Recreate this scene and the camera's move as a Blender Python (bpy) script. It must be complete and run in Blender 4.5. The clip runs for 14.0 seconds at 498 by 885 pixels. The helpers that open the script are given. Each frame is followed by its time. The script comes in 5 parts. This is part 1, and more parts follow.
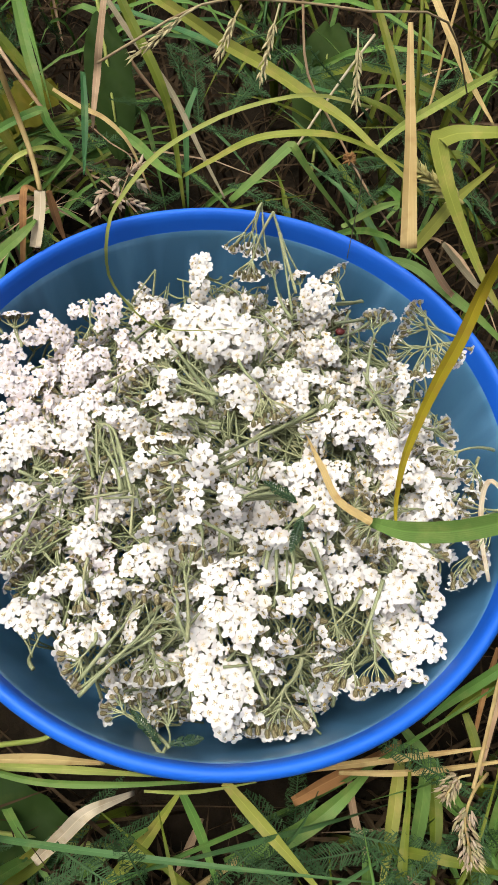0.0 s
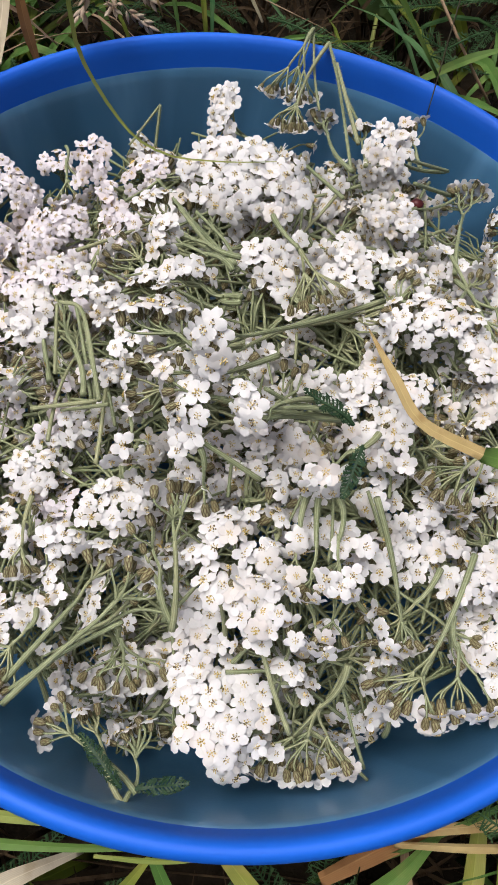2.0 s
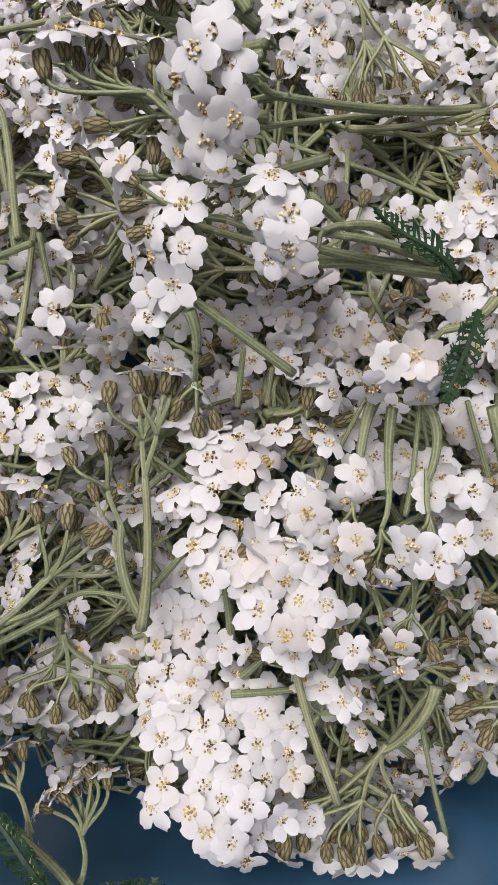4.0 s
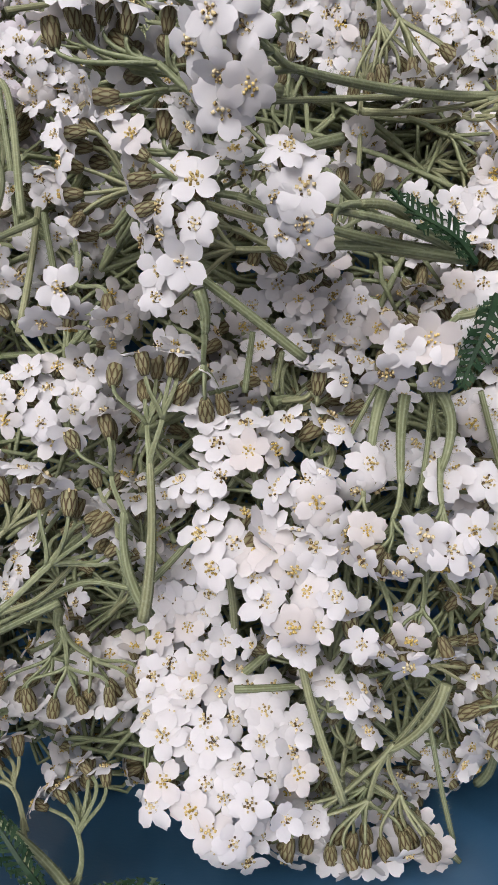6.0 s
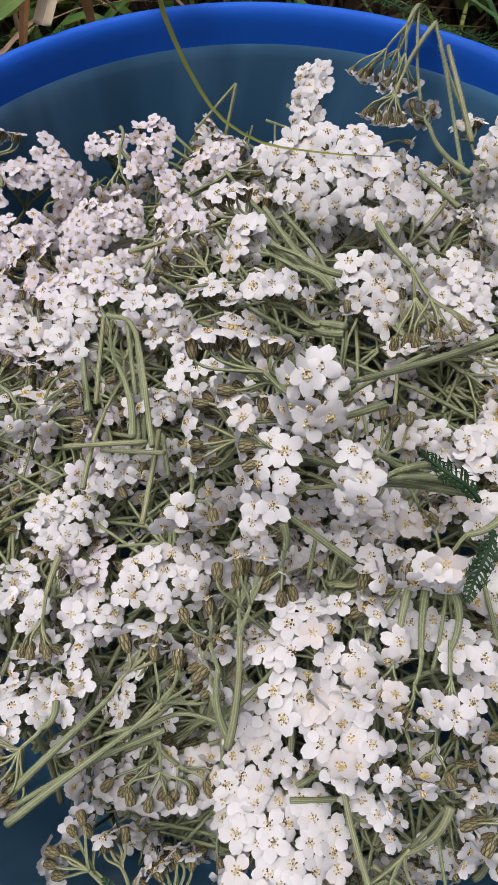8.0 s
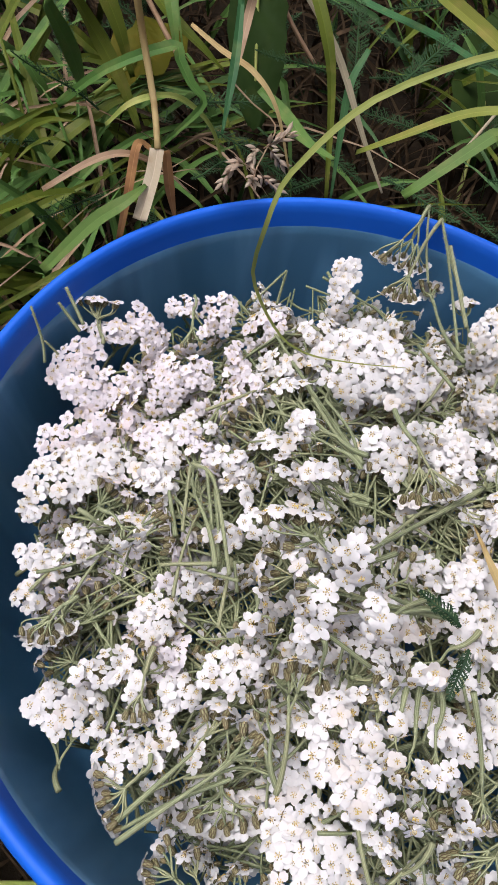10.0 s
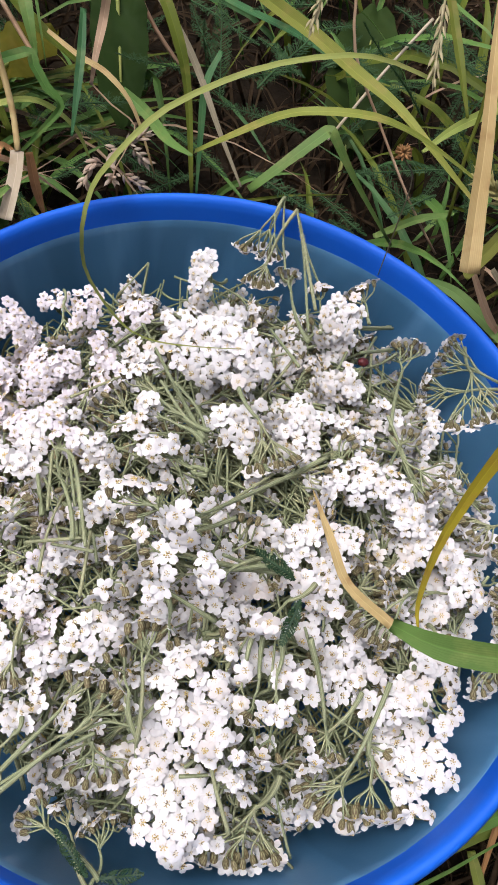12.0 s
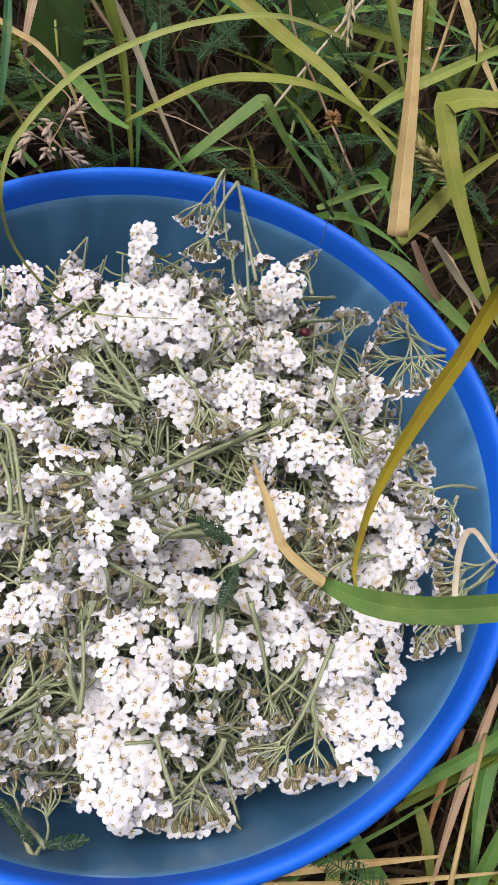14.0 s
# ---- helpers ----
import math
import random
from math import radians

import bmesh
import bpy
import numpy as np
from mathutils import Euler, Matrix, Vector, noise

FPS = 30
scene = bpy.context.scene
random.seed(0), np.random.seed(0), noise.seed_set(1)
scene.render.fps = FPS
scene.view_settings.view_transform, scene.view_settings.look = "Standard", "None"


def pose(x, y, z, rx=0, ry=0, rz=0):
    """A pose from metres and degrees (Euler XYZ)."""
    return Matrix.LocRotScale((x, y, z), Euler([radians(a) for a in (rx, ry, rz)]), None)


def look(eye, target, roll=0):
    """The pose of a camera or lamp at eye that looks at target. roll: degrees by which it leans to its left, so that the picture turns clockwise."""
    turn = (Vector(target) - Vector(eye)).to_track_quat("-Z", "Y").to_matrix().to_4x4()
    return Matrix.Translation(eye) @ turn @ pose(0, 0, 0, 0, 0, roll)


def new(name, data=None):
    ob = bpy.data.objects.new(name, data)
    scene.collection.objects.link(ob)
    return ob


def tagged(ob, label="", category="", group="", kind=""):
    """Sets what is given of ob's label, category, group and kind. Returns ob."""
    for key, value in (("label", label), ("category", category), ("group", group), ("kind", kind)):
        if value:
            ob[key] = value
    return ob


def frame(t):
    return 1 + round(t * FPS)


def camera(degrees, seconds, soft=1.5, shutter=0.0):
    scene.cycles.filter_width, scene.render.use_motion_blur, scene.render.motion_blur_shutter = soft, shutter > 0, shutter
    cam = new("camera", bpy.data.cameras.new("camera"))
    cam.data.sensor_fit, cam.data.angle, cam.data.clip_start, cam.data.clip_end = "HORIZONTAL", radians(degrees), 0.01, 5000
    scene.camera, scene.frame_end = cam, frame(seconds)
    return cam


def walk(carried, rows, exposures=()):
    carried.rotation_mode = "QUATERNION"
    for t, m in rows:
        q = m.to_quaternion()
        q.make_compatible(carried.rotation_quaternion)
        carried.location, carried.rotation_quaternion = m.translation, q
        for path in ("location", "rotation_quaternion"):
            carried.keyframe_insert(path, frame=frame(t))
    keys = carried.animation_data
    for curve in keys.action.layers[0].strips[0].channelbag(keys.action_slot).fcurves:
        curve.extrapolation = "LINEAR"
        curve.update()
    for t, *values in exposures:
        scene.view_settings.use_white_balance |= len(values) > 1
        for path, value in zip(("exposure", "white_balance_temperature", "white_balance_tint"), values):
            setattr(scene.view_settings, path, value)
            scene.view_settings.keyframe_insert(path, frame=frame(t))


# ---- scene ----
cam = camera(38.0, 14.0)
RIM = 0.105  # height of the basin's rim over the ground
# seconds, eye in metres from the middle of the basin's rim, turn in degrees
ROWS = [
    (0.0, -0.0160, -0.1631, 0.3062, 27.63, -5.12, 0.39),
    (0.5, -0.0109, -0.1524, 0.2732, 26.91, -5.59, 0.91),
    (1.0, -0.0112, -0.1458, 0.2446, 26.37, -5.19, 2.31),
    (1.5, -0.0117, -0.1419, 0.2224, 26.22, -5.59, 2.98),
    (2.0, -0.0100, -0.1357, 0.1955, 25.97, -5.37, 3.72),
    (2.5, -0.0031, -0.1243, 0.1683, 25.33, -5.74, 3.51),
    (3.0, -0.0060, -0.1204, 0.1476, 24.22, -5.75, 3.40),
    (3.5, -0.0076, -0.1132, 0.1291, 23.35, -6.16, 3.72),
    (4.0, -0.0081, -0.1117, 0.1140, 22.49, -5.66, 4.10),
    (4.2, -0.0082, -0.1120, 0.1108, 22.46, -5.46, 4.15),
    (6.3, -0.0092, -0.1139, 0.1095, 23.13, -6.17, 4.75),
    (6.5, -0.0081, -0.1150, 0.1118, 23.42, -5.88, 4.72),
    (7.0, -0.0091, -0.1110, 0.1208, 24.00, -5.36, 5.37),
    (7.5, -0.0147, -0.1106, 0.1390, 24.70, -5.93, 6.19),
    (8.0, -0.0265, -0.1047, 0.1605, 25.65, -5.86, 7.47),
    (8.2, -0.0352, -0.1022, 0.1681, 25.53, -6.59, 8.04),
    (10.3, -0.0522, -0.1064, 0.2397, 27.10, -7.11, 9.44),
    (10.5, -0.0466, -0.1069, 0.2431, 27.04, -7.35, 9.08),
    (11.0, -0.0366, -0.1118, 0.2552, 27.06, -7.97, 7.84),
    (11.5, -0.0284, -0.1140, 0.2560, 26.83, -8.68, 6.87),
    (12.0, -0.0172, -0.1151, 0.2548, 26.91, -9.12, 5.19),
    (12.5, -0.0137, -0.1178, 0.2554, 26.66, -9.18, 4.44),
    (13.0, -0.0098, -0.1184, 0.2548, 26.86, -9.35, 3.92),
    (13.5, -0.0056, -0.1205, 0.2539, 26.84, -9.52, 3.23),
    (14.0, -0.0015, -0.1210, 0.2554, 26.31, -9.84, 2.95),
]
walk(cam, [(t, pose(x, y, z + RIM, rx, ry, rz)) for t, x, y, z, rx, ry, rz in ROWS], [(0.0, 0.76, 6430, 4.5), (1.5, 0.47, 6110, 7.5), (3.0, 0.20, 6060, 11), (6.5, 0.05, 5920, 12.5), (8.0, 0.04, 5980, 12.5), (10.5, 0.47, 5900, 13), (14.0, 0.54, 5930, 13.5)])

world = bpy.data.worlds.new("world")
scene.world = world
world.use_nodes = True
wn = world.node_tree
bg = wn.nodes["Background"]
sky = wn.nodes.new("ShaderNodeTexSky")
sky.sky_type, sky.sun_disc = "NISHITA", False
sky.sun_elevation, sky.sun_rotation = radians(72), radians(266)
sky.air_density, sky.dust_density, sky.ozone_density = 0.35, 9.0, 0.2
wn.links.new(sky.outputs[0], bg.inputs[0])
bg.inputs[1].default_value = 0.115
sun = new("sun", bpy.data.lights.new("sun", "SUN"))
sun.data.energy, sun.data.angle, sun.data.color = 1.5, radians(36), (1.0, 0.97, 0.93)
sun.matrix_world = look((-0.62, -0.04, 1.95), (0, 0, 0))

# ---- materials ----
def shader(name, rough=0.5, gloss=0.28):
    """A node material; returns it with its tree, its Principled node and an object-space coordinate shifted per object."""
    m = bpy.data.materials.new(name)
    m.use_nodes = True
    t = m.node_tree
    p = t.nodes["Principled BSDF"]
    p.inputs["Roughness"].default_value = rough
    p.inputs["Specular IOR Level"].default_value = gloss
    co = t.nodes.new("ShaderNodeTexCoord")
    info = t.nodes.new("ShaderNodeObjectInfo")
    add = t.nodes.new("ShaderNodeVectorMath")
    add.operation = "MULTIPLY_ADD"
    t.links.new(info.outputs["Random"], add.inputs[0])
    add.inputs[1].default_value = (3.1, 7.7, 5.3)
    t.links.new(co.outputs["Object"], add.inputs[2])
    return m, t, p, add.outputs[0], info.outputs["Random"]


def noise_tex(t, co, scale, detail=3.0, stretch=None):
    if stretch:
        mp = t.nodes.new("ShaderNodeMapping")
        mp.inputs["Scale"].default_value = stretch
        t.links.new(co, mp.inputs["Vector"])
        co = mp.outputs[0]
    n = t.nodes.new("ShaderNodeTexNoise")
    n.inputs["Scale"].default_value, n.inputs["Detail"].default_value = scale, detail
    t.links.new(co, n.inputs["Vector"])
    return n.outputs["Fac"]


def ramp(t, fac, stops):
    r = t.nodes.new("ShaderNodeValToRGB")
    while len(r.color_ramp.elements) < len(stops):
        r.color_ramp.elements.new(0.5)
    for e, (at, col) in zip(r.color_ramp.elements, stops):
        e.position, e.color = at, (*col, 1)
    t.links.new(fac, r.inputs[0])
    return r.outputs[0]


def mix(t, fac, a, b, mode="MIX"):
    n = t.nodes.new("ShaderNodeMix")
    n.data_type, n.blend_type = "RGBA", mode
    for socket, value in ((n.inputs[0], fac), (n.inputs[6], a), (n.inputs[7], b)):
        if isinstance(value, (int, float)):
            socket.default_value = value
        elif isinstance(value, tuple):
            socket.default_value = (*value, 1)
        else:
            t.links.new(value, socket)
    return n.outputs[2]


def relief(t, p, height, strength, distance):
    b = t.nodes.new("ShaderNodeBump")
    b.inputs["Strength"].default_value, b.inputs["Distance"].default_value = strength, distance
    t.links.new(height, b.inputs["Height"])
    t.links.new(b.outputs[0], p.inputs["Normal"])


def thin(m, t, p, colour, share):
    """Lets light through a leaf or petal."""
    tr = t.nodes.new("ShaderNodeBsdfTranslucent")
    if isinstance(colour, tuple):
        tr.inputs[0].default_value = (*colour, 1)
    else:
        t.links.new(colour, tr.inputs[0])
    ms = t.nodes.new("ShaderNodeMixShader")
    ms.inputs[0].default_value = share
    t.links.new(p.outputs[0], ms.inputs[1])
    t.links.new(tr.outputs[0], ms.inputs[2])
    t.links.new(ms.outputs[0], t.nodes["Material Output"].inputs[0])


def petal_material(name, pale, tint):
    m, t, p, co, rnd = shader(name, 0.55)
    spots = noise_tex(t, co, 420, 2)
    body = mix(t, ramp(t, spots, [(0.35, tint), (0.6, pale)]), tint, pale)
    body = mix(t, ramp(t, rnd, [(0.0, (0, 0, 0)), (0.75, (0.05,) * 3), (1.0, (0.55,) * 3)]), body, tuple(c * k for c, k in zip(tint, (0.93, 0.86, 0.78))))
    t.links.new(body, p.inputs["Base Color"])
    veins = noise_tex(t, co, 900, 1)
    relief(t, p, veins, 0.25, 0.0003)
    thin(m, t, p, body, 0.30)
    return m


def stem_material(name, dark, light, dry):
    m, t, p, co, rnd = shader(name, 0.6)
    patch = noise_tex(t, co, 60, 3)
    fuzz = noise_tex(t, co, 1500, 2)
    body = ramp(t, patch, [(0.3, dark), (0.65, light)])
    body = mix(t, ramp(t, rnd, [(0.0, (0, 0, 0)), (0.6, (0.1,) * 3), (1.0, (0.7,) * 3)]), body, dry)
    body = mix(t, ramp(t, fuzz, [(0.5, (0, 0, 0)), (0.75, (0.3,) * 3)]), body, (0.46, 0.49, 0.36))
    at = t.nodes.new("ShaderNodeAttribute")
    at.attribute_name = "ridge"
    body = mix(t, ramp(t, at.outputs["Fac"], [(0.5, (0, 0, 0)), (1.0, (0.45,) * 3)]), body, (0.40, 0.44, 0.27))
    body = mix(t, ramp(t, at.outputs["Fac"], [(0.0, (0.45,) * 3), (0.45, (0, 0, 0))]), body, tuple(c * 0.65 for c in dark))
    t.links.new(body, p.inputs["Base Color"])
    relief(t, p, fuzz, 0.5, 0.0004)
    return m


PETAL = petal_material("petal_white", (0.79, 0.78, 0.77), (0.75, 0.72, 0.71))
PETAL_LILAC = petal_material("petal_lilac_white", (0.82, 0.78, 0.80), (0.72, 0.66, 0.70))
STEM = stem_material("stem_grey_green", (0.135, 0.16, 0.072), (0.25, 0.275, 0.145), (0.31, 0.295, 0.155))

m, t, p, co, rnd = shader("disc_cream", 0.7)
body = ramp(t, noise_tex(t, co, 1300, 1), [(0.40, (0.10, 0.065, 0.03)), (0.48, (0.55, 0.43, 0.18)), (0.62, (0.72, 0.62, 0.38))])
body = mix(t, ramp(t, rnd, [(0.6, (0, 0, 0)), (0.95, (0.55,) * 3)]), body, (0.64, 0.45, 0.06))
t.links.new(body, p.inputs["Base Color"])
DISC = m



def calc(t, operation, a, b=0.0, c=0.0):
    n = t.nodes.new("ShaderNodeMath")
    n.operation = operation
    for socket, value in zip(n.inputs, (a, b, c)):
        if isinstance(value, (int, float)):
            socket.default_value = value
        else:
            t.links.new(value, socket)
    return n.outputs[0]


# pointed scales: green along the middle, a thin brown margin
m, t, p, co, rnd = shader("calyx_scale", 0.55)
layer = {}
for one in ("rows", "files"):
    at = t.nodes.new("ShaderNodeAttribute")
    at.attribute_name = one
    layer[one] = at.outputs["Fac"]
along = calc(t, "FRACT", layer["rows"])
odd = calc(t, "MULTIPLY", calc(t, "FLOORED_MODULO", calc(t, "FLOOR", layer["rows"]), 2.0), 0.5)
across = calc(t, "MULTIPLY", calc(t, "ABSOLUTE", calc(t, "SUBTRACT", calc(t, "FRACT", calc(t, "ADD", layer["files"], odd)), 0.5)), 2.0)
inside_by = calc(t, "SUBTRACT", calc(t, "POWER", along, 0.42), across)
body = ramp(t, calc(t, "ABSOLUTE", inside_by), [(0.0, (0.045, 0.026, 0.011)), (0.13, (0.085, 0.058, 0.026)), (0.32, (0.19, 0.170, 0.082)), (0.7, (0.26, 0.255, 0.135))])
body = mix(t, ramp(t, rnd, [(0.0, (0, 0, 0)), (1.0, (0.35,) * 3)]), body, (0.15, 0.11, 0.05))
t.links.new(body, p.inputs["Base Color"])
relief(t, p, calc(t, "MINIMUM", calc(t, "ABSOLUTE", inside_by), 0.3), 0.5, 0.0006)
CALYX = m

m, t, p, co, rnd = shader("leaf_feather_green", 0.55, 0.08)
body = ramp(t, noise_tex(t, co, 90, 3), [(0.3, (0.022, 0.052, 0.018)), (0.7, (0.052, 0.10, 0.040))])
t.links.new(body, p.inputs["Base Color"])
thin(m, t, p, body, 0.15)
LEAF = m

m, t, p, co, rnd = shader("leaf_feather_dark", 0.5, 0.2)
body = ramp(t, noise_tex(t, co, 300, 3), [(0.3, (0.012, 0.034, 0.014)), (0.7, (0.035, 0.068, 0.030))])
t.links.new(body, p.inputs["Base Color"])
thin(m, t, p, body, 0.1)
LEAF_DARK = m


def plastic(name, deep, light, rough, streaks):
    m, t, p, co, rnd = shader(name, rough)
    blot = noise_tex(t, co, 14, 4)
    body = ramp(t, blot, [(0.3, deep), (0.7, light)])
    if streaks:
        run = noise_tex(t, co, 10, 3, (6, 6, 0.6))
        body = mix(t, ramp(t, run, [(0.5, (0, 0, 0)), (0.72, (0.5,) * 3)]), body, tuple(c * 1.3 + 0.04 for c in light))
        fall = noise_tex(t, co, 7, 2, (5, 5, 0.3))
        body = mix(t, ramp(t, fall, [(0.42, (0.5,) * 3), (0.5, (0, 0, 0))]), body, tuple(c * 0.7 for c in deep))
    p.inputs["Specular IOR Level"].default_value = 0.6 if streaks else 0.38
    scratch = noise_tex(t, co, 30, 3, (3, 3, 0.5))
    t.links.new(body, p.inputs["Base Color"])
    gl = ramp(t, scratch, [(0.35, (rough - 0.01,) * 3), (0.7, (rough + 0.03,) * 3)])
    t.links.new(gl, p.inputs["Roughness"])
    relief(t, p, noise_tex(t, co, 700, 3), 0.08, 0.0005)
    p.inputs["Subsurface Weight"].default_value = 0.0
    return m


BLUE_RIM = plastic("plastic_bright_blue", (0.004, 0.086, 0.50), (0.008, 0.112, 0.60), 0.6, False)
BLUE_WALL = plastic("plastic_worn_blue", (0.046, 0.142, 0.262), (0.080, 0.204, 0.352), 0.30, True)

# ---- building blocks ----
def part(name, bm, material, parent=None, label="", smooth=True, at=None):
    """Links a bmesh as one mesh object, under a thing or a part if one is given."""
    me = bpy.data.meshes.new(name)
    bm.to_mesh(me)
    bm.free()
    for one in material if isinstance(material, (list, tuple)) else [material]:
        me.materials.append(one)
    if smooth:
        me.polygons.foreach_set("use_smooth", [True] * len(me.polygons))
    ob = new(name, me)
    if parent:
        ob.parent = parent
    if at is not None:
        ob.location = at
    return tagged(ob, label)


def thing(name, at, label, category, group=""):
    ob = new(name)
    ob.empty_display_size = 0.01
    ob.location = at
    return tagged(ob, label, category, group)


def lathe(profile, n=160):
    bm = bmesh.new()
    rings = []
    for r, z in profile:
        rings.append([bm.verts.new((r * math.cos(2 * math.pi * i / n), r * math.sin(2 * math.pi * i / n), z)) for i in range(n)])
    for a, b in zip(rings, rings[1:]):
        for i in range(n):
            bm.faces.new((a[i], a[(i + 1) % n], b[(i + 1) % n], b[i]))
    return bm


def tube(bm, pts, r0, r1, sides=5, knot=None, ribs=0.0):
    """A tapered tube along points, ribbed if asked, joined at its start to a knot where one is given."""
    ridge = bm.verts.layers.float.get("ridge") or bm.verts.layers.float.new("ridge")
    rings = []
    side = None
    for k, q in enumerate(pts):
        way = (pts[min(k + 1, len(pts) - 1)] - pts[max(k - 1, 0)])
        if way.length < 1e-9:
            way = Vector((0, 0, 1))
        way.normalize()
        if side is None:
            side = way.orthogonal().normalized()
        else:
            side = (side - way * side.dot(way))
            side = side.normalized() if side.length > 1e-6 else way.orthogonal().normalized()
        up = way.cross(side)
        r = r0 + (r1 - r0) * k / (len(pts) - 1)
        ring = []
        for i in range(sides):
            w = r * (1 - ribs * (i % 2))
            ring.append(bm.verts.new(q + side * (w * math.cos(2 * math.pi * i / sides)) + up * (w * math.sin(2 * math.pi * i / sides))))
            ring[-1][ridge] = (1 - i % 2) if ribs else 0.5
        rings.append(ring)
    for a, b in zip(rings, rings[1:]):
        for i in range(sides):
            bm.faces.new((a[i], a[(i + 1) % sides], b[(i + 1) % sides], b[i]))
    bm.faces.new(rings[-1])
    if knot:
        for i in range(sides):
            bm.faces.new((rings[0][(i + 1) % sides], rings[0][i], knot))
    else:
        bm.faces.new(rings[0][::-1])


def bend(a, b, c, n):
    """Points along a quadratic curve from a by b to c."""
    return [a * ((1 - s) ** 2) + b * (2 * s * (1 - s)) + c * (s * s) for s in (k / n for k in range(n + 1))]


def sweep(a, b, c, d, n):
    """Points along a cubic curve from a by b and c to d."""
    return [a * ((1 - s) ** 3) + b * (3 * s * (1 - s) ** 2) + c * (3 * s * s * (1 - s)) + d * s ** 3 for s in (k / n for k in range(n + 1))]


# ---- basin ----
basin = thing("basin", (0, 0, 0), "round bright blue plastic basin standing in long grass", "basin")
rim_profile = [(0.1484, -0.0135), (0.1494, -0.010), (0.1500, -0.004), (0.1498, -0.0012), (0.1486, 0.0010), (0.1470, 0.0019), (0.1455, 0.0012), (0.1444, -0.0008), (0.1437, -0.0040), (0.1432, -0.0075), (0.1426, -0.0105)]
part("rim", lathe([(r, RIM + z) for r, z in rim_profile]), BLUE_RIM, basin, "bright blue rolled rim")
wall_profile = [(0.1426, -0.0105), (0.1421, -0.0112), (0.1412, -0.0150), (0.1400, -0.022), (0.1362, -0.042), (0.1318, -0.064), (0.1262, -0.087), (0.1214, -0.096), (0.1120, -0.100), (0.0600, -0.1012), (0.0005, -0.1012)]
outer_profile = [(0.0005, -0.1036), (0.1130, -0.1030), (0.1246, -0.0985), (0.1290, -0.088), (0.1346, -0.064), (0.1390, -0.042), (0.1428, -0.0190), (0.1450, -0.0140), (0.1482, -0.0136)]
bm = lathe([(r, RIM + z) for r, z in wall_profile + outer_profile])
bmesh.ops.remove_doubles(bm, verts=bm.verts, dist=1e-5)
part("bowl", bm, BLUE_WALL, basin, "worn blue-grey inside wall and floor")

# ---- yarrow ----
def floret_mesh(kind, whole=False, lean=False):
    """Five broad white petals round a small disc of tubes, facing +z; about 7 mm across."""
    rng = random.Random(100 + kind)
    bm = bmesh.new()
    if whole:
        bm.verts.layers.float.new("rows")
        bm.verts.layers.float.new("files")
    count = (5, 5, 5, 4, 5, 6, 5, 5)[kind]
    cut = 2 if lean else 4  # pieces along and across a petal
    hub = bm.verts.new((0, 0, 0.15))
    for k in range(count):
        ang = 2 * math.pi * (k + rng.uniform(-0.12, 0.12)) / count
        if kind == 4 and k == 2:
            continue
        long, wide = rng.uniform(2.4, 3.1), rng.uniform(2.45, 2.95)
        lift, droop, roll = rng.uniform(-0.4, 0.9), rng.uniform(0.0, 1.0), rng.uniform(-0.45, 0.45)
        if kind == 7:
            lift, droop = rng.uniform(0.7, 1.4), rng.uniform(-0.4, 0.1)
        grid = []
        for i in range(cut + 1):
            s = i / cut
            half = wide / 2 * math.sqrt(max(0.05, 1 - ((s - 0.58) / 0.66) ** 2))
            row = []
            for j in range(cut + 1):
                v = 2 * j / cut - 1
                end = 1 - 0.20 * v * v - 0.07 * math.cos(v * math.pi * 1.5) * (s > 0.9)
                x = 0.62 + long * s * (end if s > 0.5 else 1)
                y = half * v
                z = 0.25 + lift * s - droop * s * s - 0.28 * v * v * s + roll * v * s + rng.uniform(-0.05, 0.05)
                row.append(bm.verts.new((x * math.cos(ang) - y * math.sin(ang), x * math.sin(ang) + y * math.cos(ang), z + 0.05 * (k % 2))))
            grid.append(row)
        for j in range(cut):
            bm.faces.new((hub, grid[0][j], grid[0][j + 1]))
        for i in range(cut):
            for j in range(cut):
                bm.faces.new((grid[i][j], grid[i + 1][j], grid[i + 1][j + 1], grid[i][j + 1]))
    petals = len(bm.faces)
    for k in range(5 if lean else 11):  # disc tubes
        r, ang = (0.0, 0) if k == 0 else ((0.5, k * 1.57) if k < 5 else (0.92, k * 1.047 + 0.4))
        x, y, h = r * math.cos(ang) + rng.uniform(-.1, .1), r * math.sin(ang) + rng.uniform(-.1, .1), rng.uniform(0.45, 0.95) - 0.2 * r
        w = rng.uniform(0.19, 0.27)
        low = [bm.verts.new((x + w * 0.7 * math.cos(a), y + w * 0.7 * math.sin(a), -0.1)) for a in (0, 1.57, 3.14, 4.71)]
        top = [bm.verts.new((x + w * math.cos(a), y + w * math.sin(a), h)) for a in (0, 1.57, 3.14, 4.71)]
        tip = bm.verts.new((x, y, h + 0.12))
        bm.faces.new((low[0], low[1], hub))
        for i in range(4):
            bm.faces.new((low[i], low[(i + 1) % 4], top[(i + 1) % 4], top[i]))
            bm.faces.new((top[i], top[(i + 1) % 4], tip))
    bm.faces.ensure_lookup_table()
    for i, face in enumerate(bm.faces):
        face.material_index = int(i >= petals)
    if whole:
        skin, ring = calyx_skin(bm, kind, 1.0, lean)
        skin.append(bm.faces.new((ring[0], ring[1], hub)))
        for face in skin:
            face.material_index = 2
    for face in bm.faces:
        face.smooth = True
    bmesh.ops.scale(bm, verts=bm.verts, vec=(0.001,) * 3)
    me = bpy.data.meshes.new("floret")
    bm.to_mesh(me)
    bm.free()
    return me


